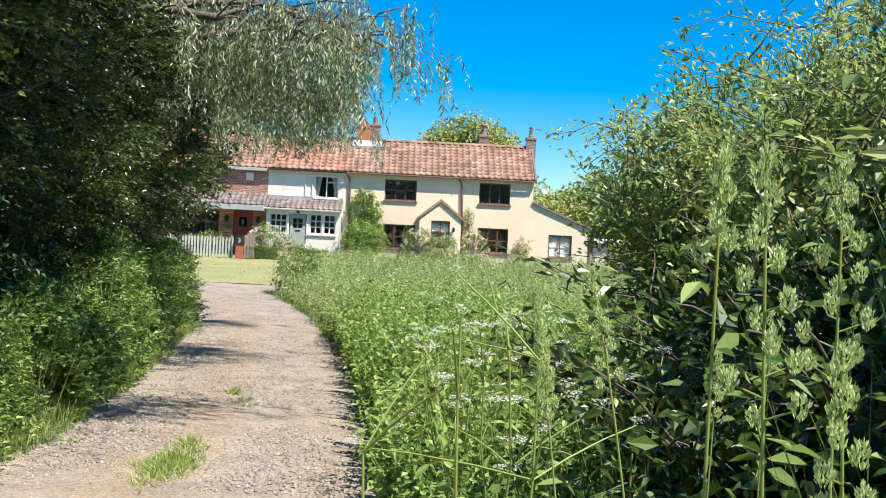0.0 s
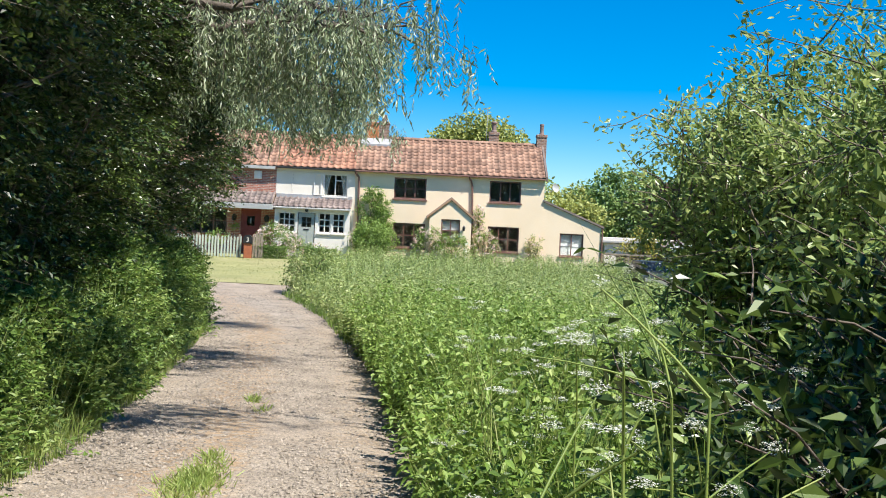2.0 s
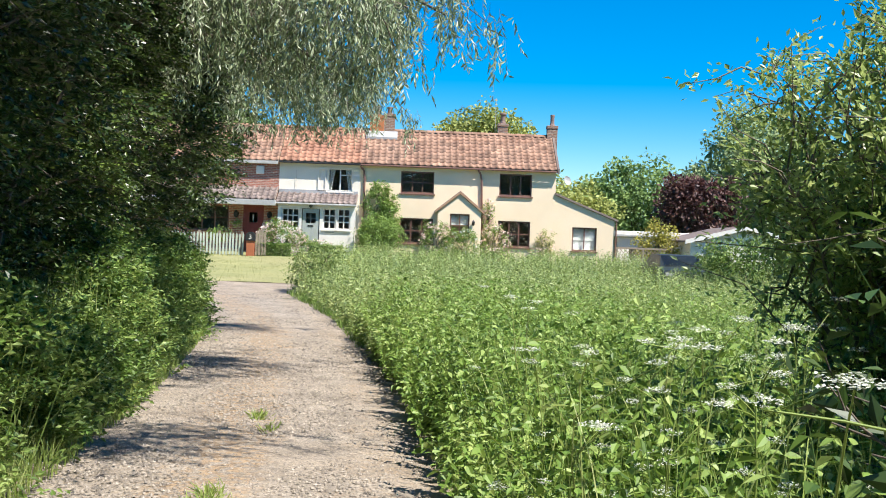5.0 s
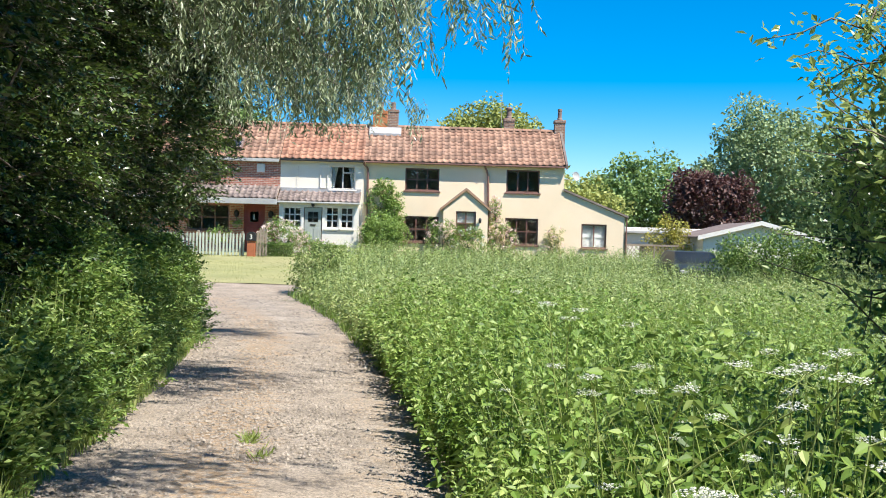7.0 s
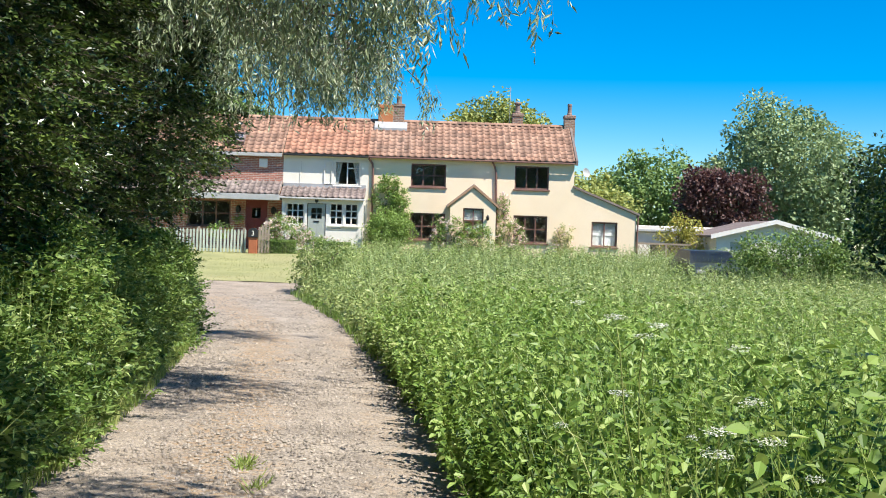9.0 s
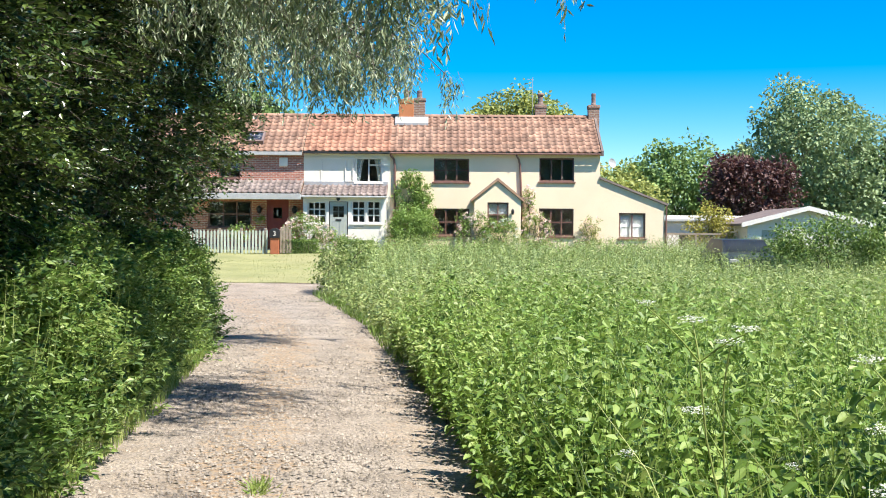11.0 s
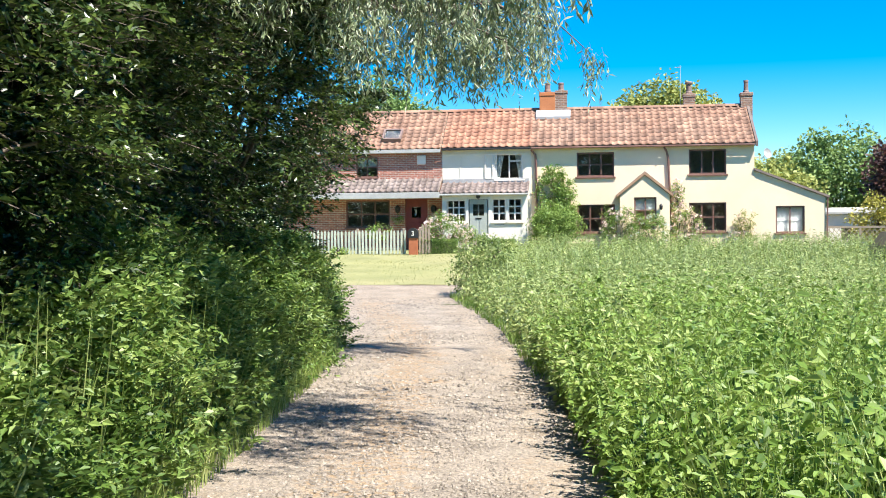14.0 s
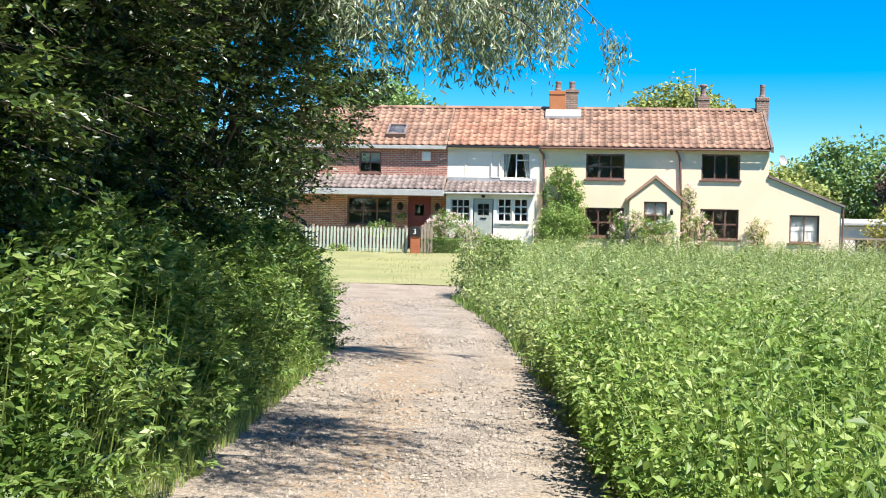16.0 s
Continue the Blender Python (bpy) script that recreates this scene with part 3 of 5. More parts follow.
def stack(parent, x0, x1, y0, y1, z0, z1, mat, pots, second=None):
    """A chimney stack with an oversailing cap and its pots."""
    if second is None:
        s = part("chimney_stack", boxes((x0, x1, y0, y1, z0, z1 - 0.18)), mat, parent)
        part("chimney_cap", boxes((x0 - 0.03, x1 + 0.03, y0 - 0.03, y1 + 0.03, z1 - 0.18, z1 - 0.03), bevel=0.02), mat, s)
    else:
        mid = x0 + (x1 - x0) * 0.57
        s = part("chimney_stack", boxes((mid + 0.003, x1, y0, y1, z0, z1 - 0.1), (mid + 0.003, x1 + 0.03, y0 - 0.03, y1, z1 - 0.1, z1)), mat, parent)
        part("rendered_flue", boxes((x0, mid, y0 - 0.03, y1 + 0.03, z0, z1 - 0.22), (x0 - 0.025, mid, y0 - 0.055, y1 + 0.05, z1 - 0.22, z1 - 0.06), bevel=0.012), second, s, "smooth orange rendered flue")
    for px, r, h, flare in pots:
        prof = [(r * 1.15, z1 - 0.02), (r * 1.1, z1 + 0.04), (r * 0.9, z1 + 0.08), (r * 0.85, z1 + h * 0.75), (r * (1.25 if flare else 0.95), z1 + h * 0.82), (r * (1.25 if flare else 0.95), z1 + h * 0.92), (r * 0.9, z1 + h), (r * 0.7, z1 + h - 0.02)]
        part("chimney_pot", lathe(bmesh.new(), px, (y0 + y1) / 2, prof), M_POT, s)
    return s


def pipe(parent, pts, r, mat, name="downpipe", label=""):
    V, F = [], []
    tube(V, F, pts, [r] * len(pts), 8)
    return part_mesh(name, mesh_arrays(name, np.array(V), np.array(F), True), mat, parent, label)


# cream cottage
CX0, CX1 = -3.12, 5.74
cream = thing("cottage", (1.3, FY, BASE), "cream rendered two-storey end cottage with red pantile roof", "house", "terrace of cottages")
W1, W2, W3, W4 = (-1.28, 0.22, 3.88, 4.87), (3.18, 4.65, 3.92, 4.92), (-1.28, 0.24, 1.62, 2.76), (3.18, 4.64, 1.62, 2.79)
shell(cream, CX0, CX1, M_CREAM, [W1, W2, W3, W4])
window(cream, *W1, FY, M_BROWN, 3, 2, label="brown three-light casement window")
window(cream, W2[0], W2[1], W2[2], W2[3], FY, M_BROWN, 3, 1, label="brown casement window with an open light")
window(cream, *W3, FY, M_BROWN, 3, 2, label="brown three-light casement window")
window(cream, *W4, FY, M_BROWN, 3, 2, curtain=0.0, label="brown casement window with small panes")
tile_roof(cream, CX0, CX1 + 0.02, EAVE_Y, EAVE_Z, RIDGE_Y, RIDGE_Z, M_TILE_R)
back_slope(cream, CX0, CX1)
ridge(cream, CX0, CX1, M_TILE_R)
part("verge", slab(bmesh.new(), [(EAVE_Y - 0.1, EAVE_Z - 0.16), (EAVE_Y - 0.1, EAVE_Z + 0.06), (RIDGE_Y, RIDGE_Z + 0.1), (RIDGE_Y, RIDGE_Z - 0.12)], CX1 + 0.02, CX1 + 0.12), M_TILE_B, cream, "weathered mortared verge")
part("gutter", boxes((CX0, CX1, EAVE_Y - 0.13, EAVE_Y - 0.03, EAVE_Z - 0.12, EAVE_Z - 0.05), bevel=0.02), M_BROWN, cream, "dark brown gutter")
stack(cream, 3.2, 3.68, 60.1, 60.55, 6.5, 7.5, M_STACK, [(3.44, 0.13, 0.5, True)])
stack(cream, 5.52, 6.0, 59.7, 60.15, 5.0, 7.45, M_STACK, [(5.76, 0.11, 0.5, False)])
pipe(cream, [(2.2, EAVE_Y - 0.1, 5.0), (2.3, FY - 0.08, 4.85), (2.36, FY - 0.08, 4.6), (2.42, FY - 0.08, 3.2), (2.44, FY - 0.08, 0.9)], 0.045, M_BROWN)
pipe(cream, [(-3.1, EAVE_Y - 0.1, 5.0), (-2.95, FY - 0.08, 4.8), (-2.92, FY - 0.08, 4.5), (-2.9, FY - 0.08, 0.9)], 0.05, M_BROWN)
pipe(cream, [(3.08, 60.3, 6.6), (3.08, 60.3, 8.7)], 0.014, M_FASCIA, "aerial_mast", "thin grey aerial mast")
part("aerial", boxes((2.85, 3.12, 60.29, 60.31, 8.6, 8.62), (2.86, 2.88, 60.15, 60.45, 8.6, 8.62), (2.98, 3.0, 60.18, 60.42, 8.6, 8.62)), M_FASCIA, cream)
# gabled porch
gp = part("porch", wall_with_openings(bmesh.new(), 0.42, 2.34, BASE, 3.08, 56.1, 56.28, [(0.96, 1.83, 1.98, 3.0)]), M_CREAM, cream)
for sx in (0.42, 2.16):
    part("porch_side", boxes((sx, sx + 0.18, 56.28, FY, BASE, 3.08)), M_CREAM, gp)
part("porch_gable", prism(bmesh.new(), [(0.42, 3.08), (2.34, 3.08), (1.38, 3.86)], 56.1, 56.28), M_CREAM, gp)
for sx in (-1, 1):
    xe = 1.38 + sx * 1.10
    bm = prism(bmesh.new(), [(xe, 3.02), (1.38, 3.92), (1.38, 4.02), (xe, 3.12)], 56.05, FY)
    part("porch_roof", bm, M_TILE_B, gp, "small brown tiled porch roof")
    part("barge_board", prism(bmesh.new(), [(xe, 3.0), (1.38, 3.88), (1.38, 3.99), (xe, 3.1)], 56.02, 56.047), M_BARGE, gp, "stained timber barge board")
window(cream, 0.96, 1.83, 1.98, 3.0, 56.1, M_BROWN, 2, 2, blind=0.5, label="small brown porch window")
part("wall_lamp", lathe(boxes((1.98, 2.04, 56.0, 56.1, 2.62, 2.66)), 2.0, 56.0, [(0.03, 2.5), (0.06, 2.55), (0.07, 2.66), (0.02, 2.74)], 8), M_BLACK, cream, "black porch lantern")
# lean-to on the gable end
LW = (6.56, 7.68, 1.55, 2.62)
bm = bmesh.new()
wall_with_openings(bm, CX1 + 0.002, 8.48, BASE, 2.9, FY + 0.02, FY + 0.25, [LW])
part("lean_to_wall", bm, M_CREAM, cream)
part("lean_to_gable", prism(bmesh.new(), [(CX1 + 0.002, 2.9), (8.48, 2.9), (8.48, 2.96), (CX1 + 0.002, 4.04)], FY + 0.02, FY + 0.25), M_CREAM, cream)
part("lean_to_side", boxes((8.25, 8.48, FY + 0.25, 61.5, BASE, 2.9), (CX1, 8.48, 61.3, 61.5, BASE, 2.9)), M_CREAM, cream)
part("lean_to_roof", prism(bmesh.new(), [(CX1 - 0.02, 4.06), (8.62, 2.93), (8.62, 3.02), (CX1 - 0.02, 4.15)], FY - 0.08, 61.6), M_TILE_B, cream, "grey-brown sloping lean-to roof")
part("lean_to_inner", boxes((CX1 + 0.1, 8.2, FY + 1.5, FY + 1.55, BASE, 2.8)), M_ROOM, cream)
window(cream, *LW, FY + 0.02, M_BROWN, 2, 1, curtain=0.45, blind=0.55, label="brown window with net curtains")
pipe(cream, [(8.55, FY - 0.03, 2.95), (8.53, FY - 0.03, 0.9)], 0.035, M_BROWN)
dish = part("satellite_dish", lathe(bmesh.new(), 0, 0, [(0.02, 0.0), (0.12, 0.015), (0.17, 0.04), (0.21, 0.07), (0.205, 0.08), (0.15, 0.05), (0.05, 0.02)], 16), M_FASCIA, cream, "grey satellite dish on the gable")
dish.matrix_basis = Matrix.Translation((6.25, FY + 0.3, 4.72)) @ Euler((radians(78), 0, radians(35))).to_matrix().to_4x4()
pipe(cream, [(5.74, FY + 0.4, 4.62), (6.1, FY + 0.4, 4.55), (6.25, FY + 0.34, 4.72)], 0.018, M_FASCIA, "dish_arm")

# white cottage
WX0, WX1 = -6.76, CX0 - 0.003
white = thing("cottage", (-5, FY, BASE), "white painted middle cottage with a glazed lean-to porch", "house", "terrace of cottages")
WW = (-4.58, -3.46, 3.83, 4.88)
shell(white, WX0, WX1, M_WHITE, [WW])
window(white, *WW, FY, M_WPAINT, 2, 1, drape=True, label="white casement window with tied curtains")
part("open_light", boxes((-5.02, -4.98, FY - 0.05, FY - 0.004, 3.83, 4.88), (-4.70, -4.66, FY - 0.05, FY - 0.004, 3.83, 4.88), (-4.98, -4.70, FY - 0.05, FY - 0.004, 3.83, 3.89), (-4.98, -4.70, FY - 0.05, FY - 0.004, 4.82, 4.88)), M_WPAINT, white, "white casement light folded back on the wall")
part("transom", boxes((-4.0, -3.52, FY + 0.055, FY + 0.12, 4.55, 4.60)), M_WPAINT, white)
part("bare_stem", boxes((-6.0, -5.985, FY - 0.015, FY - 0.002, 3.9, 4.8)), M_WOOD, white, "dry climber stem")
part("timber_strip", boxes((-6.05, -5.99, FY - 0.02, FY, 3.85, 4.85), (-6.74, -3.2, FY - 0.02, FY, 4.84, 4.9)), M_WHITE, white)
tile_roof(white, WX0, WX1, EAVE_Y, EAVE_Z, RIDGE_Y, RIDGE_Z, M_TILE_O)
back_slope(white, WX0, WX1)
ridge(white, WX0, WX1, M_TILE_O)
part("gutter", boxes((WX0, WX1, EAVE_Y - 0.13, EAVE_Y - 0.03, EAVE_Z - 0.12, EAVE_Z - 0.05), bevel=0.02), M_BLACK, white, "black gutter")
stack(white, -2.86, -1.70, 59.55, 60.2, 6.3, 7.66, M_STACK, [(-2.52, 0.13, 0.36, False), (-1.95, 0.13, 0.36, False)], M_TERRA)
part("chimney_flashing", slab(bmesh.new(), [(59.1, 6.42), (59.1, 6.52), (59.53, 6.84), (59.53, 6.70)], -3.0, -1.55), M_LEAD, white, "pale lead apron at the chimney")
PY = 56.3
hl, hd, hr = (-6.5, -5.7, 2.08, 3.0), (-5.6, -4.8, 1.0, 3.0), (-4.66, -3.45, 2.1, 3.04)
porch = part("porch", wall_with_openings(bmesh.new(), -6.66, -3.25, BASE, 3.2, PY, PY + 0.12, [hl, hd, hr]), M_WPAINT, white)
for sx in (-6.66, -3.37):
    part("porch_side", boxes((sx, sx + 0.12, PY + 0.12, FY, BASE, 3.2)), M_WPAINT, porch)
part("porch_inner", boxes((-6.5, -3.4, FY - 0.06, FY - 0.01, 1.0, 3.2)), M_ROOM, porch)
window(white, *hl, PY, M_WPAINT, 3, 3, sill=True, bar=0.045, label="white small-paned porch window")
window(white, hr[0], (hr[0] + hr[1]) / 2 - 0.03, hr[2], hr[3], PY, M_WPAINT, 2, 3, sill=True, bar=0.05, label="white small-paned porch window")
window(white, (hr[0] + hr[1]) / 2 + 0.03, hr[1], hr[2], hr[3], PY, M_WPAINT, 2, 3, sill=True, bar=0.05, label="white small-paned porch window")
part("mullion", boxes(((hr[0] + hr[1]) / 2 - 0.03, (hr[0] + hr[1]) / 2 + 0.03, PY + 0.01, PY + 0.11, hr[2], hr[3])), M_WPAINT, porch)
door = part("door", wall_with_openings(bmesh.new(), hd[0] + 0.04, hd[1] - 0.04, 1.02, 2.98, PY + 0.04, PY + 0.09, [(-5.42, -4.98, 2.35, 2.8)]), M_GREY, white, "pale grey-green panelled front door")
part("door_panel", boxes((-5.46, -5.24, PY + 0.028, PY + 0.038, 1.25, 2.15), (-5.16, -4.94, PY + 0.028, PY + 0.038, 1.25, 2.15), bevel=0.006), M_GREY, door)
part("door_pane", boxes((-5.42, -4.98, PY + 0.06, PY + 0.066, 2.35, 2.8)), M_GLASS, door)
part("pane_bars", boxes((-5.21, -5.19, PY + 0.045, PY + 0.075, 2.35, 2.8), (-5.42, -4.98, PY + 0.045, PY + 0.075, 2.56, 2.58)), M_GREY, door)
part("letter_slot", boxes((-5.32, -5.08, PY + 0.02, PY + 0.036, 2.2, 2.26)), M_BLACK, door)
part("porch_lantern", lathe(boxes((-5.22, -5.18, PY - 0.12, PY, 3.2, 3.23)), -5.2, PY - 0.12, [(0.03, 3.02), (0.07, 3.06), (0.085, 3.18), (0.03, 3.25)], 6), M_BLACK, white, "black iron lantern over the door")
part("name_board", boxes((-4.62, -4.1, PY - 0.025, PY, 1.92, 2.04)), M_WPAINT, white, "small white name board")
part("name_bar", boxes((-4.56, -4.16, PY - 0.03, PY - 0.026, 1.96, 2.0)), M_FASCIA, white)
tile_roof(white, -6.74, -3.2, PY - 0.15, 3.26, FY, 3.72, M_TILE_B, 0.26, 0.3)
part("porch_flashing", boxes((-6.74, -3.2, FY - 0.05, FY, 3.70, 3.86)), M_LEAD, white)
part("porch_gutter", boxes((-6.76, -3.18, PY - 0.24, PY - 0.14, 3.15, 3.23), bevel=0.02), M_FASCIA, white)

# brick cottage
BX0, BX1 = -13.5, WX0 - 0.003
brickc = thing("cottage", (-9, FY, BASE), "red brick cottage with tiled pent roof and dark windows", "house", "terrace of cottages")
BW, GW, RD = (-10.35, -9.45, 3.98, 4.84), (-10.8, -8.96, 1.9, 3.03), (-8.32, -7.4, 1.0, 3.08)
shell(brickc, BX0, BX1, M_BRICK, [BW, GW, RD, (-12.9, -12.0, 3.98, 4.84)])
window(brickc, *BW, FY, M_BROWN, 2, 2, blind=0.5, label="dark sash window with pale blinds")
window(brickc, -12.9, -12.0, 3.98, 4.84, FY, M_BROWN, 2, 2, label="dark sash window")
window(brickc, *GW, FY, M_BROWN, 3, 2, sill=True, label="brown three-light front window")
door = part("door", wall_with_openings(bmesh.new(), RD[0] + 0.05, RD[1] - 0.05, 1.02, 3.03, FY + 0.05, FY + 0.1, [(-8.05, -7.68, 2.3, 2.75)]), M_REDDOOR, brickc, "dark red panelled front door")
part("door_frame", boxes((RD[0], RD[0] + 0.05, FY + 0.03, FY + 0.12, 1.0, 3.08), (RD[1] - 0.05, RD[1], FY + 0.03, FY + 0.12, 1.0, 3.08), (RD[0] + 0.05, RD[1] - 0.05, FY + 0.03, FY + 0.12, 3.03, 3.08)), M_REDDOOR, door)
part("door_panel", boxes((-8.18, -7.92, FY + 0.036, FY + 0.048, 1.2, 2.1), (-7.8, -7.54, FY + 0.036, FY + 0.048, 1.2, 2.1), bevel=0.006), M_REDDOOR, door)
part("door_pane", boxes((-8.05, -7.68, FY + 0.07, FY + 0.076, 2.3, 2.75)), M_GLASS, door)
part("knocker", boxes((-7.9, -7.84, FY + 0.02, FY + 0.045, 2.4, 2.65)), M_LEAD, door)
tile_roof(brickc, BX0, -6.8, EAVE_Y, EAVE_Z - 0.02, RIDGE_Y, RIDGE_Z, M_TILE_R, 0.3, 0.335)
back_slope(brickc, BX0, BX1)
ridge(brickc, BX0, BX1, M_TILE_R)
part("fascia", boxes((BX0, -6.82, EAVE_Y - 0.12, EAVE_Y - 0.02, EAVE_Z - 0.2, EAVE_Z - 0.06), bevel=0.01), M_FASCIA, brickc, "pale grey fascia and gutter")
tile_roof(brickc, BX0, -6.78, 56.15, 3.34, FY, 3.9, M_TILE_B, 0.26, 0.3)
part("pent_fascia", boxes((BX0, -6.74, 56.02, 56.12, 3.06, 3.3), bevel=0.01), M_FASCIA, brickc, "pale grey fascia board")
part("pent_soffit", boxes((BX0, -6.78, 56.12, FY, 3.1, 3.14)), M_FASCIA, brickc)
part("alarm_box", boxes((-7.8, -7.44, FY - 0.1, FY, 4.48, 4.86), bevel=0.03), M_WPAINT, brickc, "white alarm box")
rl = part("roof_window", boxes((-9.32, -8.52, -0.13, 0.02, 0, 0.09), (-9.32, -8.52, -0.13, 0.02, 0.82, 0.9), (-9.32, -9.24, -0.13, 0.02, 0.09, 0.82), (-8.6, -8.52, -0.13, 0.02, 0.09, 0.82)), M_POT, brickc, "small grey roof window")
rl.matrix_basis = Matrix.Translation((0, 57.55, 5.47)) @ Euler((PITCH - math.pi / 2, 0, 0)).to_matrix().to_4x4()
part("roof_pane", boxes((-9.24, -8.6, -0.10, -0.09, 0.09, 0.82)), M_GLASS, rl)
part("roof_blind", boxes((-9.24, -8.6, -0.075, -0.06, 0.09, 0.82)), M_ROOM, rl)
for lx in (-8.62, -7.12):
    part("wall_lantern", lathe(boxes((lx - 0.02, lx + 0.02, FY - 0.14, FY, 2.72, 2.75)), lx, FY - 0.14, [(0.05, 2.5), (0.10, 2.56), (0.12, 2.72), (0.04, 2.82)], 6), M_BLACK, brickc, "black wall lantern")

# ---------------------------------------------------------------- plants: shared ways of growing
def ball(n, rng, shellness=0.6):
    """Points in a unit ball, crowded towards its skin."""
    d = unit(rng.normal(size=(n, 3)))
    return d * (rng.random((n, 1)) ** (1 / 3 * (1 - shellness) + 0.12 * shellness))


def leaf_cloud(rng, centres, radii, per, length, width, droop=0.3, up=0.8):
    """Leaves in clumps round centres: places, midribs, facing, lengths, widths."""
    n = len(centres) * per
    c = np.repeat(centres, per, 0)
    r = np.repeat(radii, per, 0)
    off = ball(n, rng, 0.5)
    at = c + off * r
    along = unit(off * np.array((1, 1, 0.4)) + rng.normal(size=(n, 3)) * 0.7 - np.array((0, 0, droop)))
    facing = unit(rng.normal(size=(n, 3)) * 0.55 + off * 0.4 + np.array((0, 0, up)))
    size = rng.uniform(0.65, 1.25, n)
    return at, along, facing, length * size, width * size * rng.uniform(0.85, 1.15, n)


def crown_tree(name, label, category, seed, base, height, centre, radii, clumps, per, leaf, mat, bark=M_BARK, trunk_r=0.16, clump_r=0.5, limbs=9, group="", fine=False, up=0.8, droop=0.3, floor=None, lumps=0.35):
    """A tree: tapered trunk and limbs that reach the clumps of its crown."""
    rng = np.random.default_rng(seed)
    base, centre, radii = np.array(base, float), np.array(centre, float), np.array(radii, float)
    t = thing(name, base, label, category, group)
    pts = ball(clumps, rng, 0.75)
    bumps = np.array([noise.noise(Vector(p * 1.7) + Vector((seed, 0, 0))) for p in pts])[:, None]
    pts = centre + pts * radii * (1 + lumps * bumps)
    if floor is not None:
        pts = pts[pts[:, 2] > floor]
    V, F = [], []
    top = base + (centre - base) * np.array((0.8, 0.8, 1.0))
    top[2] = max(centre[2], base[2] + 0.4 * height)
    trunk = bow(base, top, 0.0, 6, 0.04 * height / 4, rng)
    tube(V, F, trunk, list(np.linspace(trunk_r, trunk_r * 0.35, 7)), 8)
    for p in pts[rng.permutation(len(pts))[:limbs]]:
        s = trunk[int(rng.integers(2, 6))]
        tube(V, F, bow(s, p, 0.12 * np.linalg.norm(p - s) * rng.uniform(-0.2, 0.8), 5, 0.05, rng), list(np.linspace(trunk_r * 0.35, 0.012, 6)), 5)
    part_mesh("trunk", mesh_arrays("trunk", np.array(V), np.array(F), True), bark, t)
    at, al, fa, ln, wd = leaf_cloud(rng, pts, clump_r * rng.uniform(0.6, 1.3, (len(pts), 1)), per, leaf[0], leaf[1], droop, up)
    part_mesh("crown", leaf_mesh("crown", at, al, fa, ln, wd, fine=fine), mat, t)
    return t


# ---------------------------------------------------------------- weeds beside the track
def height_right(x, y):
    """How tall the weeds stand, by place: low at the track's edge, lower far off."""
    d = x - edge_r(y)
    h = 0.52 + 0.53 * smooth(0.0, 0.6, d) + 0.12 * smooth(24, 32, y) * smooth(0.9, 0.0, d)
    h = h * (1 - 0.30 * smooth(20, 42, y))
    wave = np.array([noise.noise((a * 0.8, b * 0.8, 3.0)) for a, b in zip(x, y)])
    tuft = np.array([noise.noise((a * 2.3, b * 2.3, 7.0)) for a, b in zip(x, y)])
    return h * (1 + 0.26 * wave + 0.22 * tuft)


def nettle_patch(name, label, x_of, y0, y1, count, nodes, leaf, seed, fine, mat=M_NETTLE, lean=0.18, height=height_right):
    rng = np.random.default_rng(seed)
    y = rng.uniform(y0, y1, count)
    a, b = x_of(y)
    x = a + (b - a) * rng.random(count)
    h = height(x, y) * rng.uniform(0.55, 1.2, count)
    z = ground_z(y)
    root = np.stack([x, y, z], 1)
    bend = np.stack([rng.normal(size=count) * lean - 0.12 * (1 - smooth(0, 0.6, x - edge_r(y))), rng.normal(size=count) * lean, np.zeros(count)], 1) * h[:, None]
    tip = root + bend + np.stack([np.zeros(count), np.zeros(count), h], 1)
    stems = blade_mesh("stems", root, tip, np.full(count, 0.008), bend * -0.15)
    P, A, N, L, W = [], [], [], [], []
    for k in range(nodes):
        u = 0.28 + 0.72 * (k + rng.random(count) * 0.4) / nodes
        c = root + (tip - root) * u[:, None]
        th = rng.uniform(0, 2 * math.pi, count)
        for s in (0, math.pi):
            d = np.stack([np.cos(th + s), np.sin(th + s), rng.uniform(-0.95, 0.4, count)], 1)
            size = (1.2 - 0.66 * u) * rng.uniform(0.6, 1.35, count)
            P.append(c)
            A.append(d)
            N.append(np.stack([rng.normal(size=count) * 0.55, rng.normal(size=count) * 0.55, np.ones(count)], 1))
            L.append(leaf[0] * size)
            W.append(leaf[1] * size)
    lm = leaf_mesh("leaves", np.concatenate(P), np.concatenate(A), np.concatenate(N), np.concatenate(L), np.concatenate(W), fine=fine, curl=0.12 if fine else 0.0)
    t = thing(name, (float(x.mean()), float(y.mean()), 0), label, "weeds", kind="stuff")
    part_mesh("leaves", lm, mat, t)
    part_mesh("stems", stems, mat, t)
    return t


nettle_patch("nettle_bed", "dense green stinging nettles along the track edge", lambda y: (edge_r(y) + 0.12, edge_r(y) + 2.6), 5.8, 24, 4400, 10, (0.090, 0.047), 11, True)
nettle_patch("nettle_bed", "deep green nettles filling the field", lambda y: (edge_r(y) + 2.4, 2.2 + y * 0.36), 6.0, 25, 5400, 9, (0.09, 0.048), 12, False)
nettle_patch("nettle_bed", "distant green weeds sloping up to the cottages", lambda y: (edge_r(y) + 0.1, 2 + y * 0.36), 19.5, 34, 6600, 6, (0.125, 0.06), 13, False, M_WEED)
nettle_patch("nettle_bed", "tall weeds below the cottage gardens", lambda y: (edge_r(y) + 0.1, 3 + y * 0.30), 33.5, 54.5, 5200, 6, (0.15, 0.07), 14, False, M_WEED)


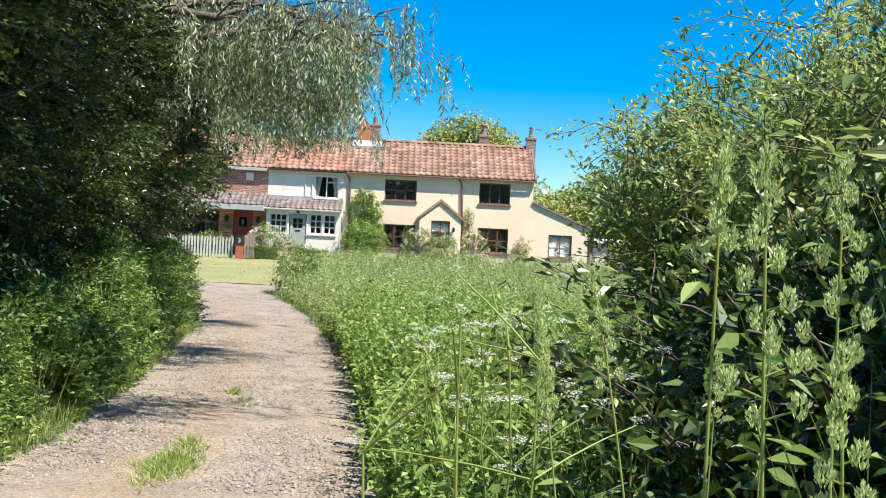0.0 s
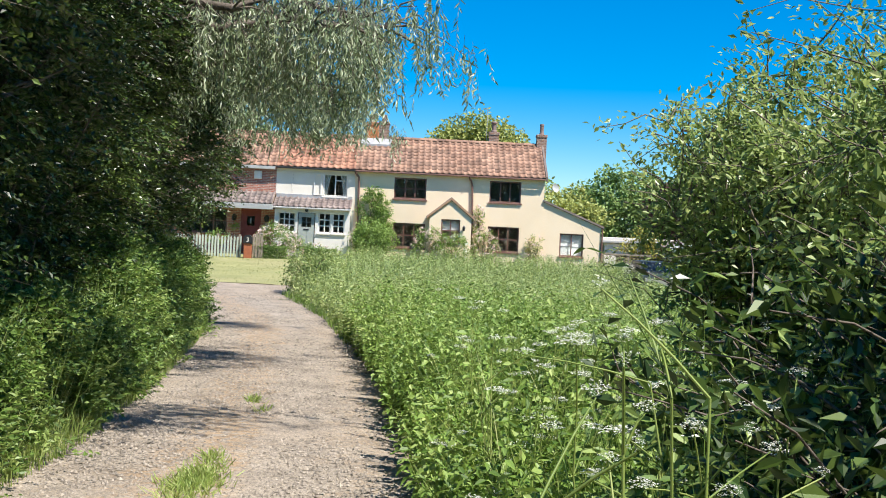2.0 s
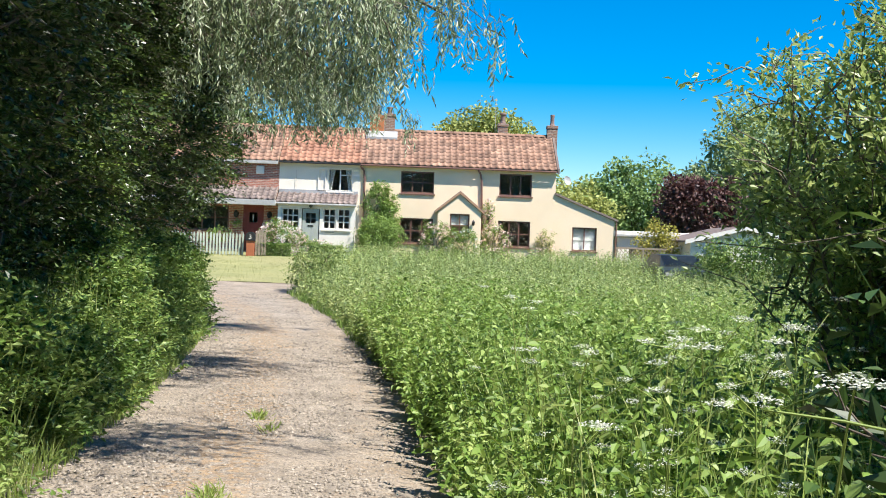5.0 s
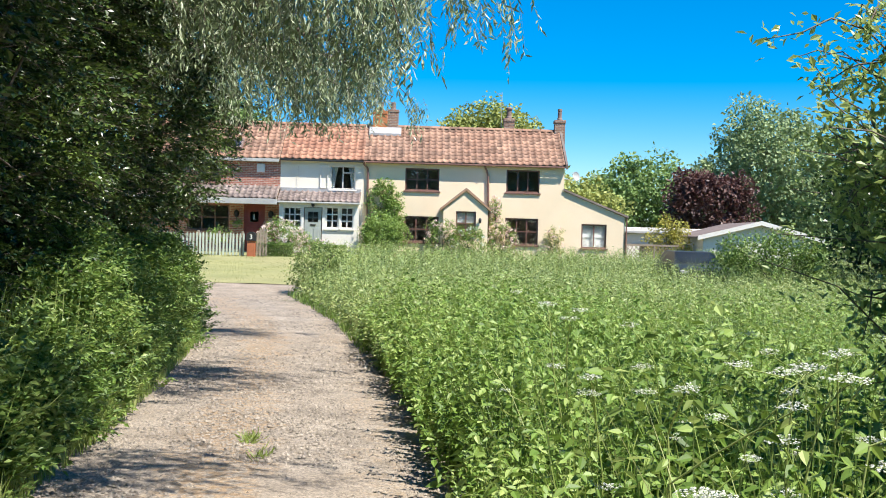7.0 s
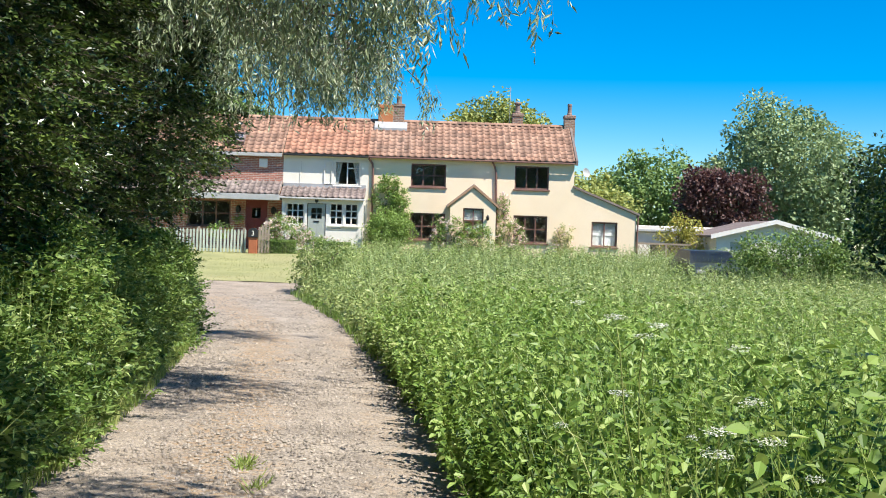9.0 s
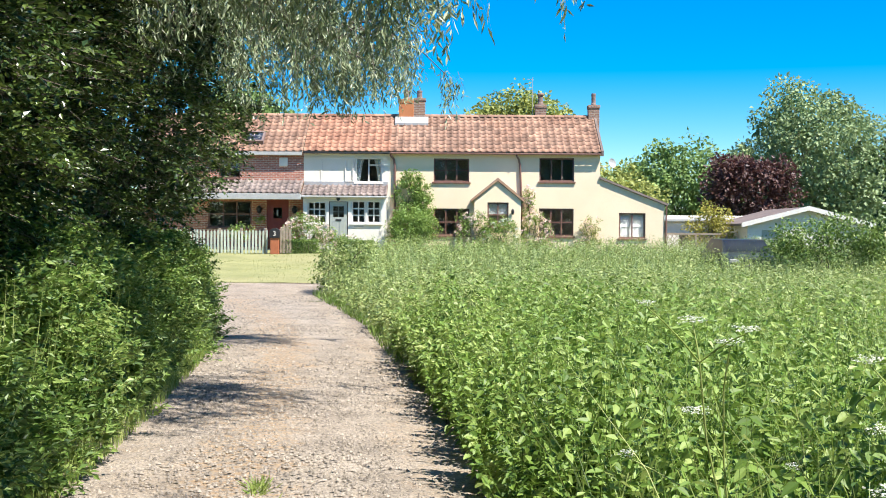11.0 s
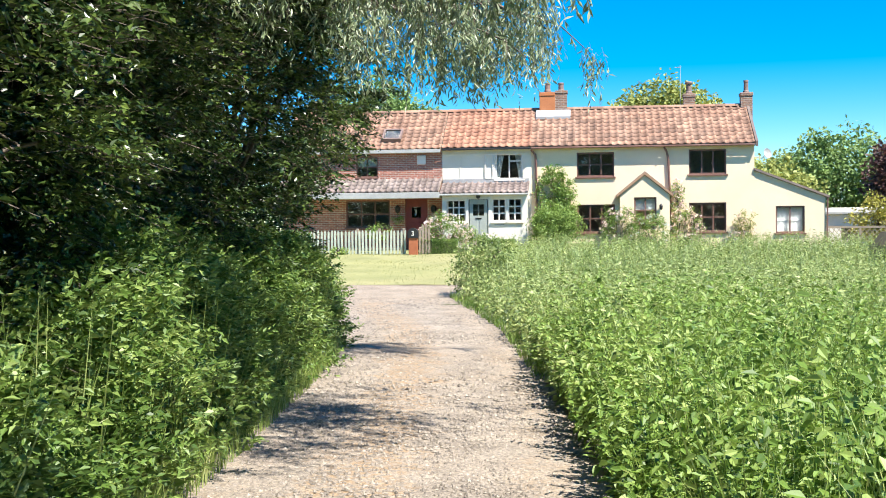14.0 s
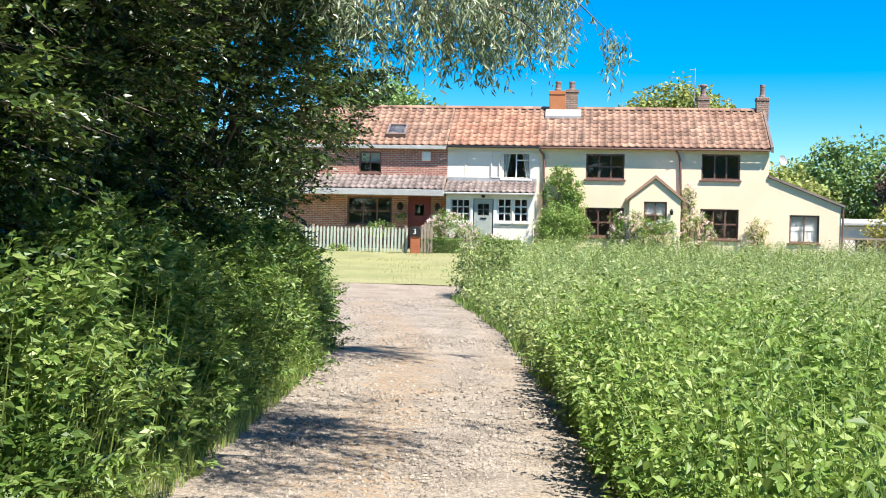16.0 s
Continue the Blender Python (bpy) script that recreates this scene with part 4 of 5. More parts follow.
def grass_stuff(name, label, x_of, y0, y1, count, h0, h1, width, seed, mat=M_GRASS):
    rng = np.random.default_rng(seed)
    y = rng.uniform(y0, y1, count)
    a, b = x_of(y)
    x = a + (b - a) * rng.random(count)
    h = rng.uniform(h0, h1, count)
    root = np.stack([x, y, ground_z(y)], 1)
    lean = np.stack([rng.normal(size=count), rng.normal(size=count), np.zeros(count)], 1) * (0.22 * h)[:, None]
    tip = root + lean + np.stack([np.zeros(count), np.zeros(count), h], 1)
    ob = part_mesh(name, blade_mesh(name, root, tip, np.full(count, width) * rng.uniform(0.6, 1.3, count), lean * -0.3), mat, None)
    return tagged(ob, label, "grass", kind="stuff")


grass_stuff("meadow_grass", "long green grass among the nettles", lambda y: (edge_r(y) + 0.3, 2 + y * 0.36), 5.5, 24, 4500, 0.7, 1.45, 0.008, 21)
grass_stuff("meadow_grass", "tall pale grass in front of the cottages", lambda y: (edge_r(y) + 0.3, 3 + y * 0.33), 24, 55, 8000, 0.5, 1.05, 0.014, 22)
grass_stuff("seeding_grass", "pale seeding grass stalks over the weeds", lambda y: (edge_r(y) + 0.4, 2.5 + y * 0.35), 12, 50, 6500, 0.75, 1.18, 0.010, 26, M_SEED)
grass_stuff("verge_grass", "bright grass verge under the hedge", lambda y: (edge_l(y) - 0.45, edge_l(y) + 0.10), 8, 27, 9000, 0.08, 0.32, 0.008, 23)
grass_stuff("verge_grass", "short grass at the foot of the nettles", lambda y: (edge_r(y) - 0.03, edge_r(y) + 0.5), 22, 37, 3000, 0.05, 0.22, 0.012, 24, M_NETTLE)
grass_stuff("lawn_grass", "short dry lawn grass", lambda y: (-16 + 0 * y, -3.9 + 0 * y), 40.2, 54, 12000, 0.03, 0.09, 0.012, 25, M_DRY)
for k, (gx, gy, gr, gn) in enumerate(((-1.76, 9.85, 0.15, 1700), (-1.80, 10.9, 0.06, 160), (-1.94, 14.45, 0.05, 90), (-1.75, 13.7, 0.05, 60))):
    rng_t = np.random.default_rng(60 + k)
    pts = rng_t.normal(size=(gn, 2)) * (gr * 0.6, gr * 2.3) + (gx, gy)
    root = np.stack([pts[:, 0], pts[:, 1], ground_z(pts[:, 1]) + 0.03], 1)
    tip = root + np.stack([rng_t.normal(size=gn) * 0.05, rng_t.normal(size=gn) * 0.05, rng_t.uniform(0.03, 0.10, gn)], 1)
    tagged(part_mesh("grass_tuft", blade_mesh("grass_tuft", root, tip, np.full(gn, 0.010), (tip - root) * 0.1), M_GRASS, None), "bright grass tuft in the middle of the track", "grass tuft", kind="stuff")


def pebbles(name, label, x_of, y0, y1, count, size, seed):
    rng = np.random.default_rng(seed)
    y = rng.uniform(y0, y1, count)
    a, b = x_of(y)
    x = a + (b - a) * rng.random(count)
    u = (x - a) / (b - a)
    z = ground_z(y) + 0.012 + 0.035 * (1 - (2 * u - 1) ** 2) + 0.004
    c = np.stack([x, y, z], 1)[:, None, :]
    s = (size * rng.uniform(0.4, 1.3, count) ** 1.5)[:, None, None]
    octa = np.array([(1, 0, 0), (0, 1, 0), (-1, 0, 0), (0, -1, 0), (0, 0, 0.7), (0, 0, -0.4)], float)[None]
    octa = octa * (1 + 0.35 * rng.normal(size=(count, 6, 1)).clip(-1.5, 1.5))
    V = (c + s * octa).reshape(-1, 3)
    F = ((np.arange(count) * 6)[:, None, None] + np.array([(0, 1, 4), (1, 2, 4), (2, 3, 4), (3, 0, 4)])[None]).reshape(-1, 3)
    return tagged(part_mesh(name, mesh_arrays(name, V, F), M_PEBBLE, None), label, "gravel", kind="stuff")


pebbles("gravel_stones", "loose pale stones on the track", lambda y: (edge_l(y) - 0.1, edge_r(y) + 0.15), 9, 20, 21000, 0.0135, 31)
pebbles("gravel_stones", "loose pale stones on the far track", lambda y: (edge_l(y) - 0.1, edge_r(y) + 0.1), 20, 36, 8000, 0.02, 32)


def sprays(rng, start, direction, length, per, leaf, droop=0.3):
    """Leafy twigs: leaves in two ranks along each, facing up and out; also the twigs' ends."""
    n = len(start)
    axis = unit(direction)
    side = unit(np.cross(axis, np.array((0, 0, 1.0)) + rng.normal(size=(n, 3)) * 0.25))
    face = np.cross(side, axis)
    face = face * np.where(face[:, 2:] < 0, -1.0, 1.0)
    R = lambda a: np.repeat(a, per, 0)
    u = np.tile((np.arange(per) + 0.6) / per, n)[:, None]
    rank = np.tile(np.where(np.arange(per) % 2, 1.0, -1.0), n)[:, None]
    L = R(np.asarray(length)[:, None])
    sag = np.array((0, 0, -1.0)) * droop * L * u ** 2
    at = R(start) + R(axis) * L * u + sag + rng.normal(size=(n * per, 3)) * 0.012
    along = R(axis) * 0.6 + R(side) * rank * 0.85 + rng.normal(size=(n * per, 3)) * 0.28 - np.array((0, 0, 0.22))
    facing = R(face) * 0.9 + rng.normal(size=(n * per, 3)) * 0.38
    size = (1.12 - 0.45 * u[:, 0]) * rng.uniform(0.7, 1.25, n * per)
    end = start + axis * np.asarray(length)[:, None] - np.array((0, 0, 1.0)) * droop * np.asarray(length)[:, None]
    return at, along, facing, leaf[0] * size, leaf[1] * size, end


# the belt of brambles and nettles at the foot of the hedge
def belt():
    rng = np.random.default_rng(41)
    t = thing("bramble_belt", (-4, 16, 0), "sunlit brambles and nettles along the hedge foot", "undergrowth", kind="stuff")
    n = 9000
    y = rng.uniform(7.0, 27.2, n)
    crest = 1.12 + 0.42 * smooth(14, 17, y) + 0.42 * np.array([noise.noise((0, w * 0.45, 0.3)) + 0.6 * noise.noise((4, w * 1.3, 0)) for w in y])
    z = rng.random(n) ** 0.75 * crest
    gap = np.array([noise.noise((w * 1.9, q * 1.9, 5)) for w, q in zip(y, z)])
    face = edge_l(y) - 0.06 - 0.30 * (z / 1.3) ** 2 + 0.42 * np.array([noise.noise((w * 0.8, q * 1.1, 5)) for w, q in zip(y, z)])
    x = face - rng.random(n) ** 1.5 * 0.75 + 0.1
    keep = gap > -0.22 + 0.25 * rng.random(n)
    x, y, z = x[keep], y[keep], z[keep]
    n = len(x)
    start = np.stack([x, y, z + ground_z(y)], 1)
    way = np.stack([rng.normal(size=n) * 0.5 + 0.35, rng.normal(size=n) * 0.55 - 0.1, rng.uniform(0.15, 1.2, n)], 1)
    size = rng.uniform(0.18, 0.42, n)
    at, al, fa, ln, wd, end = sprays(rng, start, way, size, 14, (0.082, 0.04), 0.25)
    part_mesh("leaves", leaf_mesh("leaves", at, al, fa, ln, wd, curl=0.14), M_BELT, t)
    part_mesh("twigs", blade_mesh("twigs", start, end, np.full(n, 0.005), np.zeros((n, 3))), M_GRASS, t)
    m = 1500
    y = rng.uniform(7, 27, m)
    root = np.stack([edge_l(y) - rng.uniform(0.1, 0.9, m), y, ground_z(y)], 1)
    tip = root + np.stack([rng.normal(size=m) * 0.18 + 0.12, rng.normal(size=m) * 0.2, rng.uniform(0.5, 1.5, m)], 1)
    part_mesh("stems", blade_mesh("stems", root, tip, np.full(m, 0.009), np.zeros((m, 3))), M_GRASS, t)


belt()


# hedge trees: a tall ragged wall of leafy sprays with gaps between them
def hedge_tree(seed, y0, y1, label, leaves, leaf):
    rng = np.random.default_rng(seed)
    ym = (y0 + y1) / 2
    base = np.array((float(edge_l(ym)) - 1.9, ym, 0.0))
    t = thing("hedge_tree", base, label, "tree", "hedge trees")
    n = round(leaves / 64 * 1.45)
    y = rng.uniform(y0 - 0.5, y1 + 0.5, n)
    z = rng.uniform(1.1, 7.4, n)
    lump = np.array([noise.noise((v * 0.55, w * 0.6, 9.0)) + 0.6 * noise.noise((v * 1.4, w * 1.4, 2.0)) for v, w in zip(y, z)])
    end = smooth(24.5, 28.5, y)
    face = edge_l(y) - 0.35 + 0.50 * smooth(2.0, 3.4, z) * (1 - 0.8 * smooth(12.5, 14.5, y) * smooth(21, 19.5, y)) + 0.75 * lump - 0.75 * end + 0.38 * smooth(20.5, 23, y) * smooth(1.4, 2.2, z) - 0.42 * smooth(2.3, 1.4, z)
    depth = rng.random(n) ** 1.3 * 1.9
    c = np.stack([face - depth, y, z], 1)
    gap = np.array([noise.noise(Vector((a * 1.5, b * 1.5, q * 1.9))) for a, b, q in c])
    c = c[gap > -0.20 + 0.16 * rng.random(n)]
    n = len(c)
    k = 4
    start = np.repeat(c, k, 0) + rng.normal(size=(n * k, 3)) * np.array((0.10, 0.10, 0.05))
    way = np.stack([rng.normal(size=n * k) * 0.55 + 0.55, rng.normal(size=n * k) * 0.7, rng.normal(size=n * k) * 0.22 + 0.12], 1)
    at, al, fa, ln, wd, tip = sprays(rng, start, way, rng.uniform(0.2, 0.46, n * k), 16, leaf, 0.4)
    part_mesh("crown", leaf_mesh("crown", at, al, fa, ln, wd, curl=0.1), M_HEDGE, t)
    part_mesh("brushwood", blade_mesh("brushwood", start, tip, np.full(n * k, 0.006), np.zeros((n * k, 3))), M_BARK, t)["kind"] = "stuff"
    m = 7000
    yy = rng.uniform(y0 - 0.4, y1 + 0.4, m)
    zz = rng.uniform(0.1, 7.2, m)
    inner = np.stack([edge_l(yy) - rng.uniform(1.5, 3.4, m) - 1.3 * smooth(24.5, 28.5, yy), yy, zz], 1)
    dirs = rng.normal(size=(m, 3))
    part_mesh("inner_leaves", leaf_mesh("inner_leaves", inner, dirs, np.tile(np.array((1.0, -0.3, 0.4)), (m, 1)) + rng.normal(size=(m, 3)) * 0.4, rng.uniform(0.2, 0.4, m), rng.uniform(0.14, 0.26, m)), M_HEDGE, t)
    V, F = [], []
    trunk = bow(base, base + np.array((0.3, 0.2, 5.5)), 0, 6, 0.12, rng)
    tube(V, F, trunk, list(np.linspace(0.15, 0.05, 7)), 8)
    for p in c[rng.permutation(n)[:26]]:
        s = trunk[int(rng.integers(0, 6))]
        tube(V, F, bow(s, p, 0.2, 5, 0.08, rng), list(np.linspace(0.045, 0.008, 6)), 5)
    part_mesh("trunk", mesh_arrays("trunk", np.array(V), np.array(F), True), M_BARK, t)


hedge_tree(71, 7.0, 12.0, "dense dark green hedge tree over the track", 52000, (0.08, 0.042))
hedge_tree(72, 12.0, 16.0, "dense dark green hedge tree with small leaves", 74000, (0.074, 0.038))
hedge_tree(73, 16.0, 20.5, "dense dark green hedge tree with small leaves", 80000, (0.074, 0.038))
hedge_tree(74, 20.5, 27.5, "dense dark hedge tree at the end of the hedge", 84000, (0.085, 0.043))


# willow that leans over the track with hanging shoots
def willow(seed, base, tips, label, strands, spread, drop, low, west=-9.0, per=22):
    rng = np.random.default_rng(seed)
    base = np.array(base, float)
    t = thing("willow_tree", base, label, "tree", "willows")
    V, F = [], []
    fork = base + np.array((0.6, 0.0, 3.4))
    tube(V, F, bow(base, fork, 0, 5, 0.08, rng), list(np.linspace(0.26, 0.17, 6)), 9)
    pts = []
    for tip in tips:
        line = bow(fork, tip, rng.uniform(0.5, 0.9), 9, 0.10, rng)
        tube(V, F, line, list(np.linspace(0.13, 0.012, 10)), 6)
        for k in range(6, 10):
            for _ in range(4):
                e = line[k] + rng.normal(size=3) * np.array((0.36, 0.5, 0.34)) * (0.5 + 0.06 * k)
                tube(V, F, bow(line[max(k - 1, 0)], e, 0.12, 3, 0.03, rng), [0.02, 0.014, 0.009, 0.004], 4)
                pts.append(e)
    part_mesh("trunk", mesh_arrays("trunk", np.array(V), np.array(F), True), M_BARK, t)
    pts = np.array(pts)
    start = pts[rng.integers(0, len(pts), strands)] + rng.normal(size=(strands, 3)) * np.array(spread)
    start = start[start[:, 0] > west]
    strands = len(start)
    hang = rng.uniform(*drop, strands)
    hang = np.minimum(hang, np.maximum(start[:, 2] - low - rng.random(strands) * 0.7, 0.15))
    sway = np.stack([rng.normal(size=strands) * 0.16 + 0.08, rng.normal(size=strands) * 0.16, np.zeros(strands)], 1)
    end = start + sway * hang[:, None] - np.stack([np.zeros(strands), np.zeros(strands), hang], 1)
    part_mesh("hanging_growth", blade_mesh("hanging_growth", start, end, np.full(strands, 0.005), sway * 0.1), M_BARK, t)["kind"] = "stuff"
    u = np.tile((np.arange(per) + 0.5) / per, strands)[:, None]
    S, E = np.repeat(start, per, 0), np.repeat(end, per, 0)
    keep = rng.random(len(u)) < np.clip(np.repeat(hang, per) * 1.3, 0.25, 1.0)
    at = (S + (E - S) * u)[keep]
    th = rng.uniform(0, 2 * math.pi, len(at))
    al = np.stack([np.cos(th) * 0.55, np.sin(th) * 0.55, rng.uniform(-1.5, -0.1, len(at))], 1)
    fa = rng.normal(size=(len(at), 3)) + np.array((0, 0, 0.7))
    ln = rng.uniform(0.075, 0.135, len(at))
    part_mesh("crown", leaf_mesh("crown", at, al, fa, ln, ln * 0.19 + 0.004, fold=0.2, curl=0.1), M_WILLOW, t)
    return t


willow(81, (-6.2, 16.5, 0), [(-0.25, 17.2, 4.4), (-0.7, 16.3, 4.3), (-0.6, 18.0, 4.5), (-1.0, 17.0, 4.6), (-1.3, 15.9, 4.4), (-1.4, 18.6, 4.0), (-1.9, 17.0, 4.2), (-3.3, 20.0, 4.7), (-3.5, 18.6, 5.0), (-3.7, 21.0, 4.6)], "grey-green willow leaning over the track, shoots hanging", 1750, (0.12, 0.14, 0.12), (0.2, 1.0), 3.1, -4.3, 17)
willow(82, (-6.4, 22.5, 0), [(-1.2, 23.6, 4.2), (-1.6, 24.3, 4.3), (-2.1, 23.4, 4.0), (-2.4, 24.0, 4.5), (-2.9, 23.0, 4.4)], "grey-green willow with long hanging shoots", 950, (0.12, 0.14, 0.12), (0.2, 0.9), 3.08, -3.8, 17)
# added above the view, only to throw dappled shade on track and hedge
willow(83, (-6.0, 9.0, 0), [(0.7, 11.2, 5.5), (-0.1, 10.8, 5.6), (-1.0, 11.3, 5.4), (-1.4, 9.2, 5.6), (-1.8, 8.0, 5.8), (-2.4, 7.6, 6.2), (-2.4, 9.6, 5.6), (-1.6, 10.6, 5.6), (-2.0, 11.6, 5.8), (-1.3, 9.9, 5.5)], "unseen willow limbs added to shade the track and hedge", 4700, (0.25, 0.25, 0.2), (0.2, 0.8), 4.6, -9.0, 12)


# sallow bush beside the track
def sallow(seed, base, label, tips, leaves_per, mat=M_SALLOW, leaf=(0.056, 0.025), bark=M_TWIG):
    rng = np.random.default_rng(seed)
    base = np.array(base, float)
    t = thing("sallow_bush", base, label, "bush", "sallow bushes")
    V, F, P, D = [], [], [], []
    for tip in tips:
        tip = np.array(tip, float)
        line = bow(base + rng.normal(size=3) * np.array((0.25, 0.25, 0)), tip, 0.25, 8, 0.06, rng)
        tube(V, F, line, list(np.linspace(0.024, 0.004, 9)), 6)
        for k in range(3, 9):
            for _ in range(4):
                e = line[k] + rng.normal(size=3) * np.array((0.30, 0.32, 0.25)) + np.array((0, 0, 0.12))
                seg = bow(line[k], e, 0.05, 3, 0.03, rng)
                tube(V, F, seg, [0.006, 0.005, 0.0035, 0.002], 4)
                for _ in range(leaves_per):
                    v = rng.random()
                    P.append(line[k] + (e - line[k]) * (0.15 + 0.85 * v) + rng.normal(size=3) * 0.05)
                    D.append((e - line[k]) * 0.8 + rng.normal(size=3) * 0.3)
    part_mesh("trunk", mesh_arrays("trunk", np.array(V), np.array(F), True), bark, t)
    P, D = np.array(P), np.array(D)
    ln = rng.uniform(0.7, 1.3, len(P)) * leaf[0]
    part_mesh("crown", leaf_mesh("crown", P, D, rng.normal(size=(len(P), 3)) * 0.5 + np.array((0, 0, 0.8)), ln, ln * leaf[1] / leaf[0], fine=False, curl=0.1), mat, t)
    return t


def fan(seed, n, cx, cy, rx, ry, z0, z1, low=0.4):
    """Tips of stems over a plan, lower on the side of the track."""
    rng = np.random.default_rng(seed)
    out = []
    for _ in range(n):
        u, v = rng.uniform(-1, 1), rng.uniform(-1, 1)
        out.append((cx + u * rx, cy + v * ry, z0 + (z1 - z0) * (low + (1 - low) * (u + 1) / 2) * math.sqrt(rng.random())))
    return out


sallow(91, (2.6, 10.2, 0), "grey-green sallow bush with arching pale stems", fan(1, 50, 2.75, 10.0, 1.25, 0.9, 0.5, 3.7, 0.75), 44, leaf=(0.055, 0.026))
sallow(92, (3.2, 8.2, 0), "tall sallow bush with thin upright stems", fan(2, 56, 3.1, 8.3, 1.35, 1.2, 0.5, 5.2, 0.45), 46, leaf=(0.055, 0.028))
sallow(93, (3.3, 6.4, 0), "dense leafy sallow bush beside the track", fan(3, 52, 2.8, 6.3, 1.4, 1.2, 0.5, 5.0, 0.32), 46, leaf=(0.055, 0.03))
# bush in shade: the near-black hedge leaf colour stands in for that shade
sallow(94, (2.0, 4.6, 0), "leafy bush over the weeds, leaves coloured dark for shade", fan(4, 60, 1.75, 4.7, 0.95, 1.6, 0.4, 2.0, 0.6), 24, M_HEDGE, (0.075, 0.036), M_BARK)
# mostly outside the view; added as a canopy that blocks sun from the weeds
sallow(95, (2.3, 3.2, 0), "tall leafy sallow, mostly unseen, added to shade the weeds", fan(5, 46, 2.4, 3.6, 0.9, 1.3, 1.2, 3.9, 0.6), 36, leaf=(0.08, 0.038))

# ---------------------------------------------------------------- far trees
crown_tree("tree", "round olive-green tree behind the roof ridge", "tree", 101, (3.0, 80, 0.9), 10, (3.6, 80, 6.6), (3.7, 3.0, 3.4), 520, 60, (0.26, 0.16), M_FAROLIVE, lumps=0.2, clump_r=0.8)
crown_tree("tree", "green tree beside the gable end", "tree", 102, (8.6, 84, 0.9), 6, (9.6, 84, 3.6), (3.4, 3, 2.4), 180, 60, (0.30, 0.18), M_FAROLIVE, clump_r=0.7)
crown_tree("tree", "mid-green broad tree in the distance", "tree", 103, (16, 92, 0.9), 9, (15.6, 92, 4.6), (4.6, 3, 3.2), 260, 60, (0.32, 0.19), M_FAR, clump_r=0.8)
crown_tree("tree", "tall grey-green poplar behind the garage", "tree", 104, (21.5, 80, 0.9), 13, (21.6, 80, 5.8), (4.6, 4, 4.6), 420, 70, (0.28, 0.17), M_FARGREY, bark=M_PALEBARK, clump_r=0.8, limbs=24)
crown_tree("copper_tree", "dark copper-leaved ornamental tree", "tree", 105, (16.2, 74, 0.9), 6, (16.2, 74, 4.2), (2.5, 2, 1.9), 170, 60, (0.24, 0.15), M_COPPER, clump_r=0.55)
crown_tree("tree", "dark green tree at the field's edge", "tree", 106, (15.3, 42, 0.4), 7, (15.3, 42, 3.1), (2.7, 3, 2.7), 260, 70, (0.18, 0.10), M_HEDGE, clump_r=0.5)
crown_tree("tree", "green tree behind the brick cottage", "tree", 107, (-13, 72, 0.9), 9, (-12.0, 72, 6.4), (3.2, 3, 3.1), 260, 60, (0.28, 0.17), M_FAR, clump_r=0.7)
for k, (wx, wy, wr, wh) in enumerate(((30, 105, 9, 4.6), (46, 110, 10, 5.0), (-30, 105, 10, 5.2), (-46, 90, 10, 6), (12, 125, 12, 4.5), (-10, 130, 12, 4.2))):
    crown_tree("tree", "distant green hedgerow tree beyond the gardens", "tree", 120 + k, (wx, wy, 0.9), wh * 2, (wx, wy, wh * 0.9), (wr, 4, wh), 170, 40, (0.55, 0.36), M_FAR, clump_r=1.2, group="distant trees")
# unseen row behind the camera, added so the window panes reflect dark
for k, (wx, wy, wr, wh) in enumerate(((-26, -16, 7, 13), (-14, -20, 7, 14), (-3, -22, 7, 14), (9, -21, 7, 13), (21, -20, 7, 13), (34, -14, 7, 13), (-34, -4, 7, 12))):
    crown_tree("tree", "unseen tall tree added behind the camera to darken window reflections", "tree", 140 + k, (wx, wy, 0), wh, (wx, wy, wh * 0.52), (wr, 4, wh * 0.5), 160, 26, (0.9, 0.6), M_FAR, clump_r=1.4, group="wood edge", trunk_r=0.3)
crown_tree("garden_bush", "green bush in front of the garage", "bush", 111, (10.4, 41.5, 0.3), 2, (10.4, 41.5, 1.15), (1.9, 1.3, 1.0), 240, 50, (0.10, 0.06), M_BELT, clump_r=0.35, trunk_r=0.05)
crown_tree("golden_shrub", "yellow-green shrub by the white outhouse", "bush", 112, (10.8, 58.9, 0.9), 2, (10.8, 58.9, 1.9), (1.0, 0.4, 0.95), 60, 60, (0.11, 0.07), M_YELLOW, clump_r=0.3, trunk_r=0.05)
crown_tree("garden_bush", "low grey-green bush by the trellis", "bush", 113, (11.0, 54, 0.85), 1, (11.3, 54, 1.0), (1.1, 0.8, 0.5), 60, 50, (0.09, 0.05), M_FARGREY, clump_r=0.25, trunk_r=0.03)


# ---------------------------------------------------------------- cottage gardens
def shrub(name, label, seed, centre, radii, clumps, per, leaf, mat, clump_r=0.16, flowers=0, petal=M_PINK, stems=8, category="shrub"):
    t = crown_tree(name, label, category, seed, (centre[0], centre[1], float(ground_z(centre[1]))), centre[2], centre, radii, clumps, per, leaf, mat, clump_r=clump_r, trunk_r=0.03, limbs=stems)
    if flowers:
        rng = np.random.default_rng(seed + 1)
        c = np.array(centre) + ball(flowers, rng, 0.95) * np.array(radii) * 1.05
        c[:, 1] = np.minimum(c[:, 1], centre[1] + 0.2)
        at, al, fa, ln, wd = leaf_cloud(rng, c, np.full((flowers, 1), 0.035), 8, 0.062, 0.058, 0.0, 0.3)
        part_mesh("blossom", leaf_mesh("blossom", at, al, fa, ln, wd), petal, t, "open pale flowers")["kind"] = "stuff"
    return t


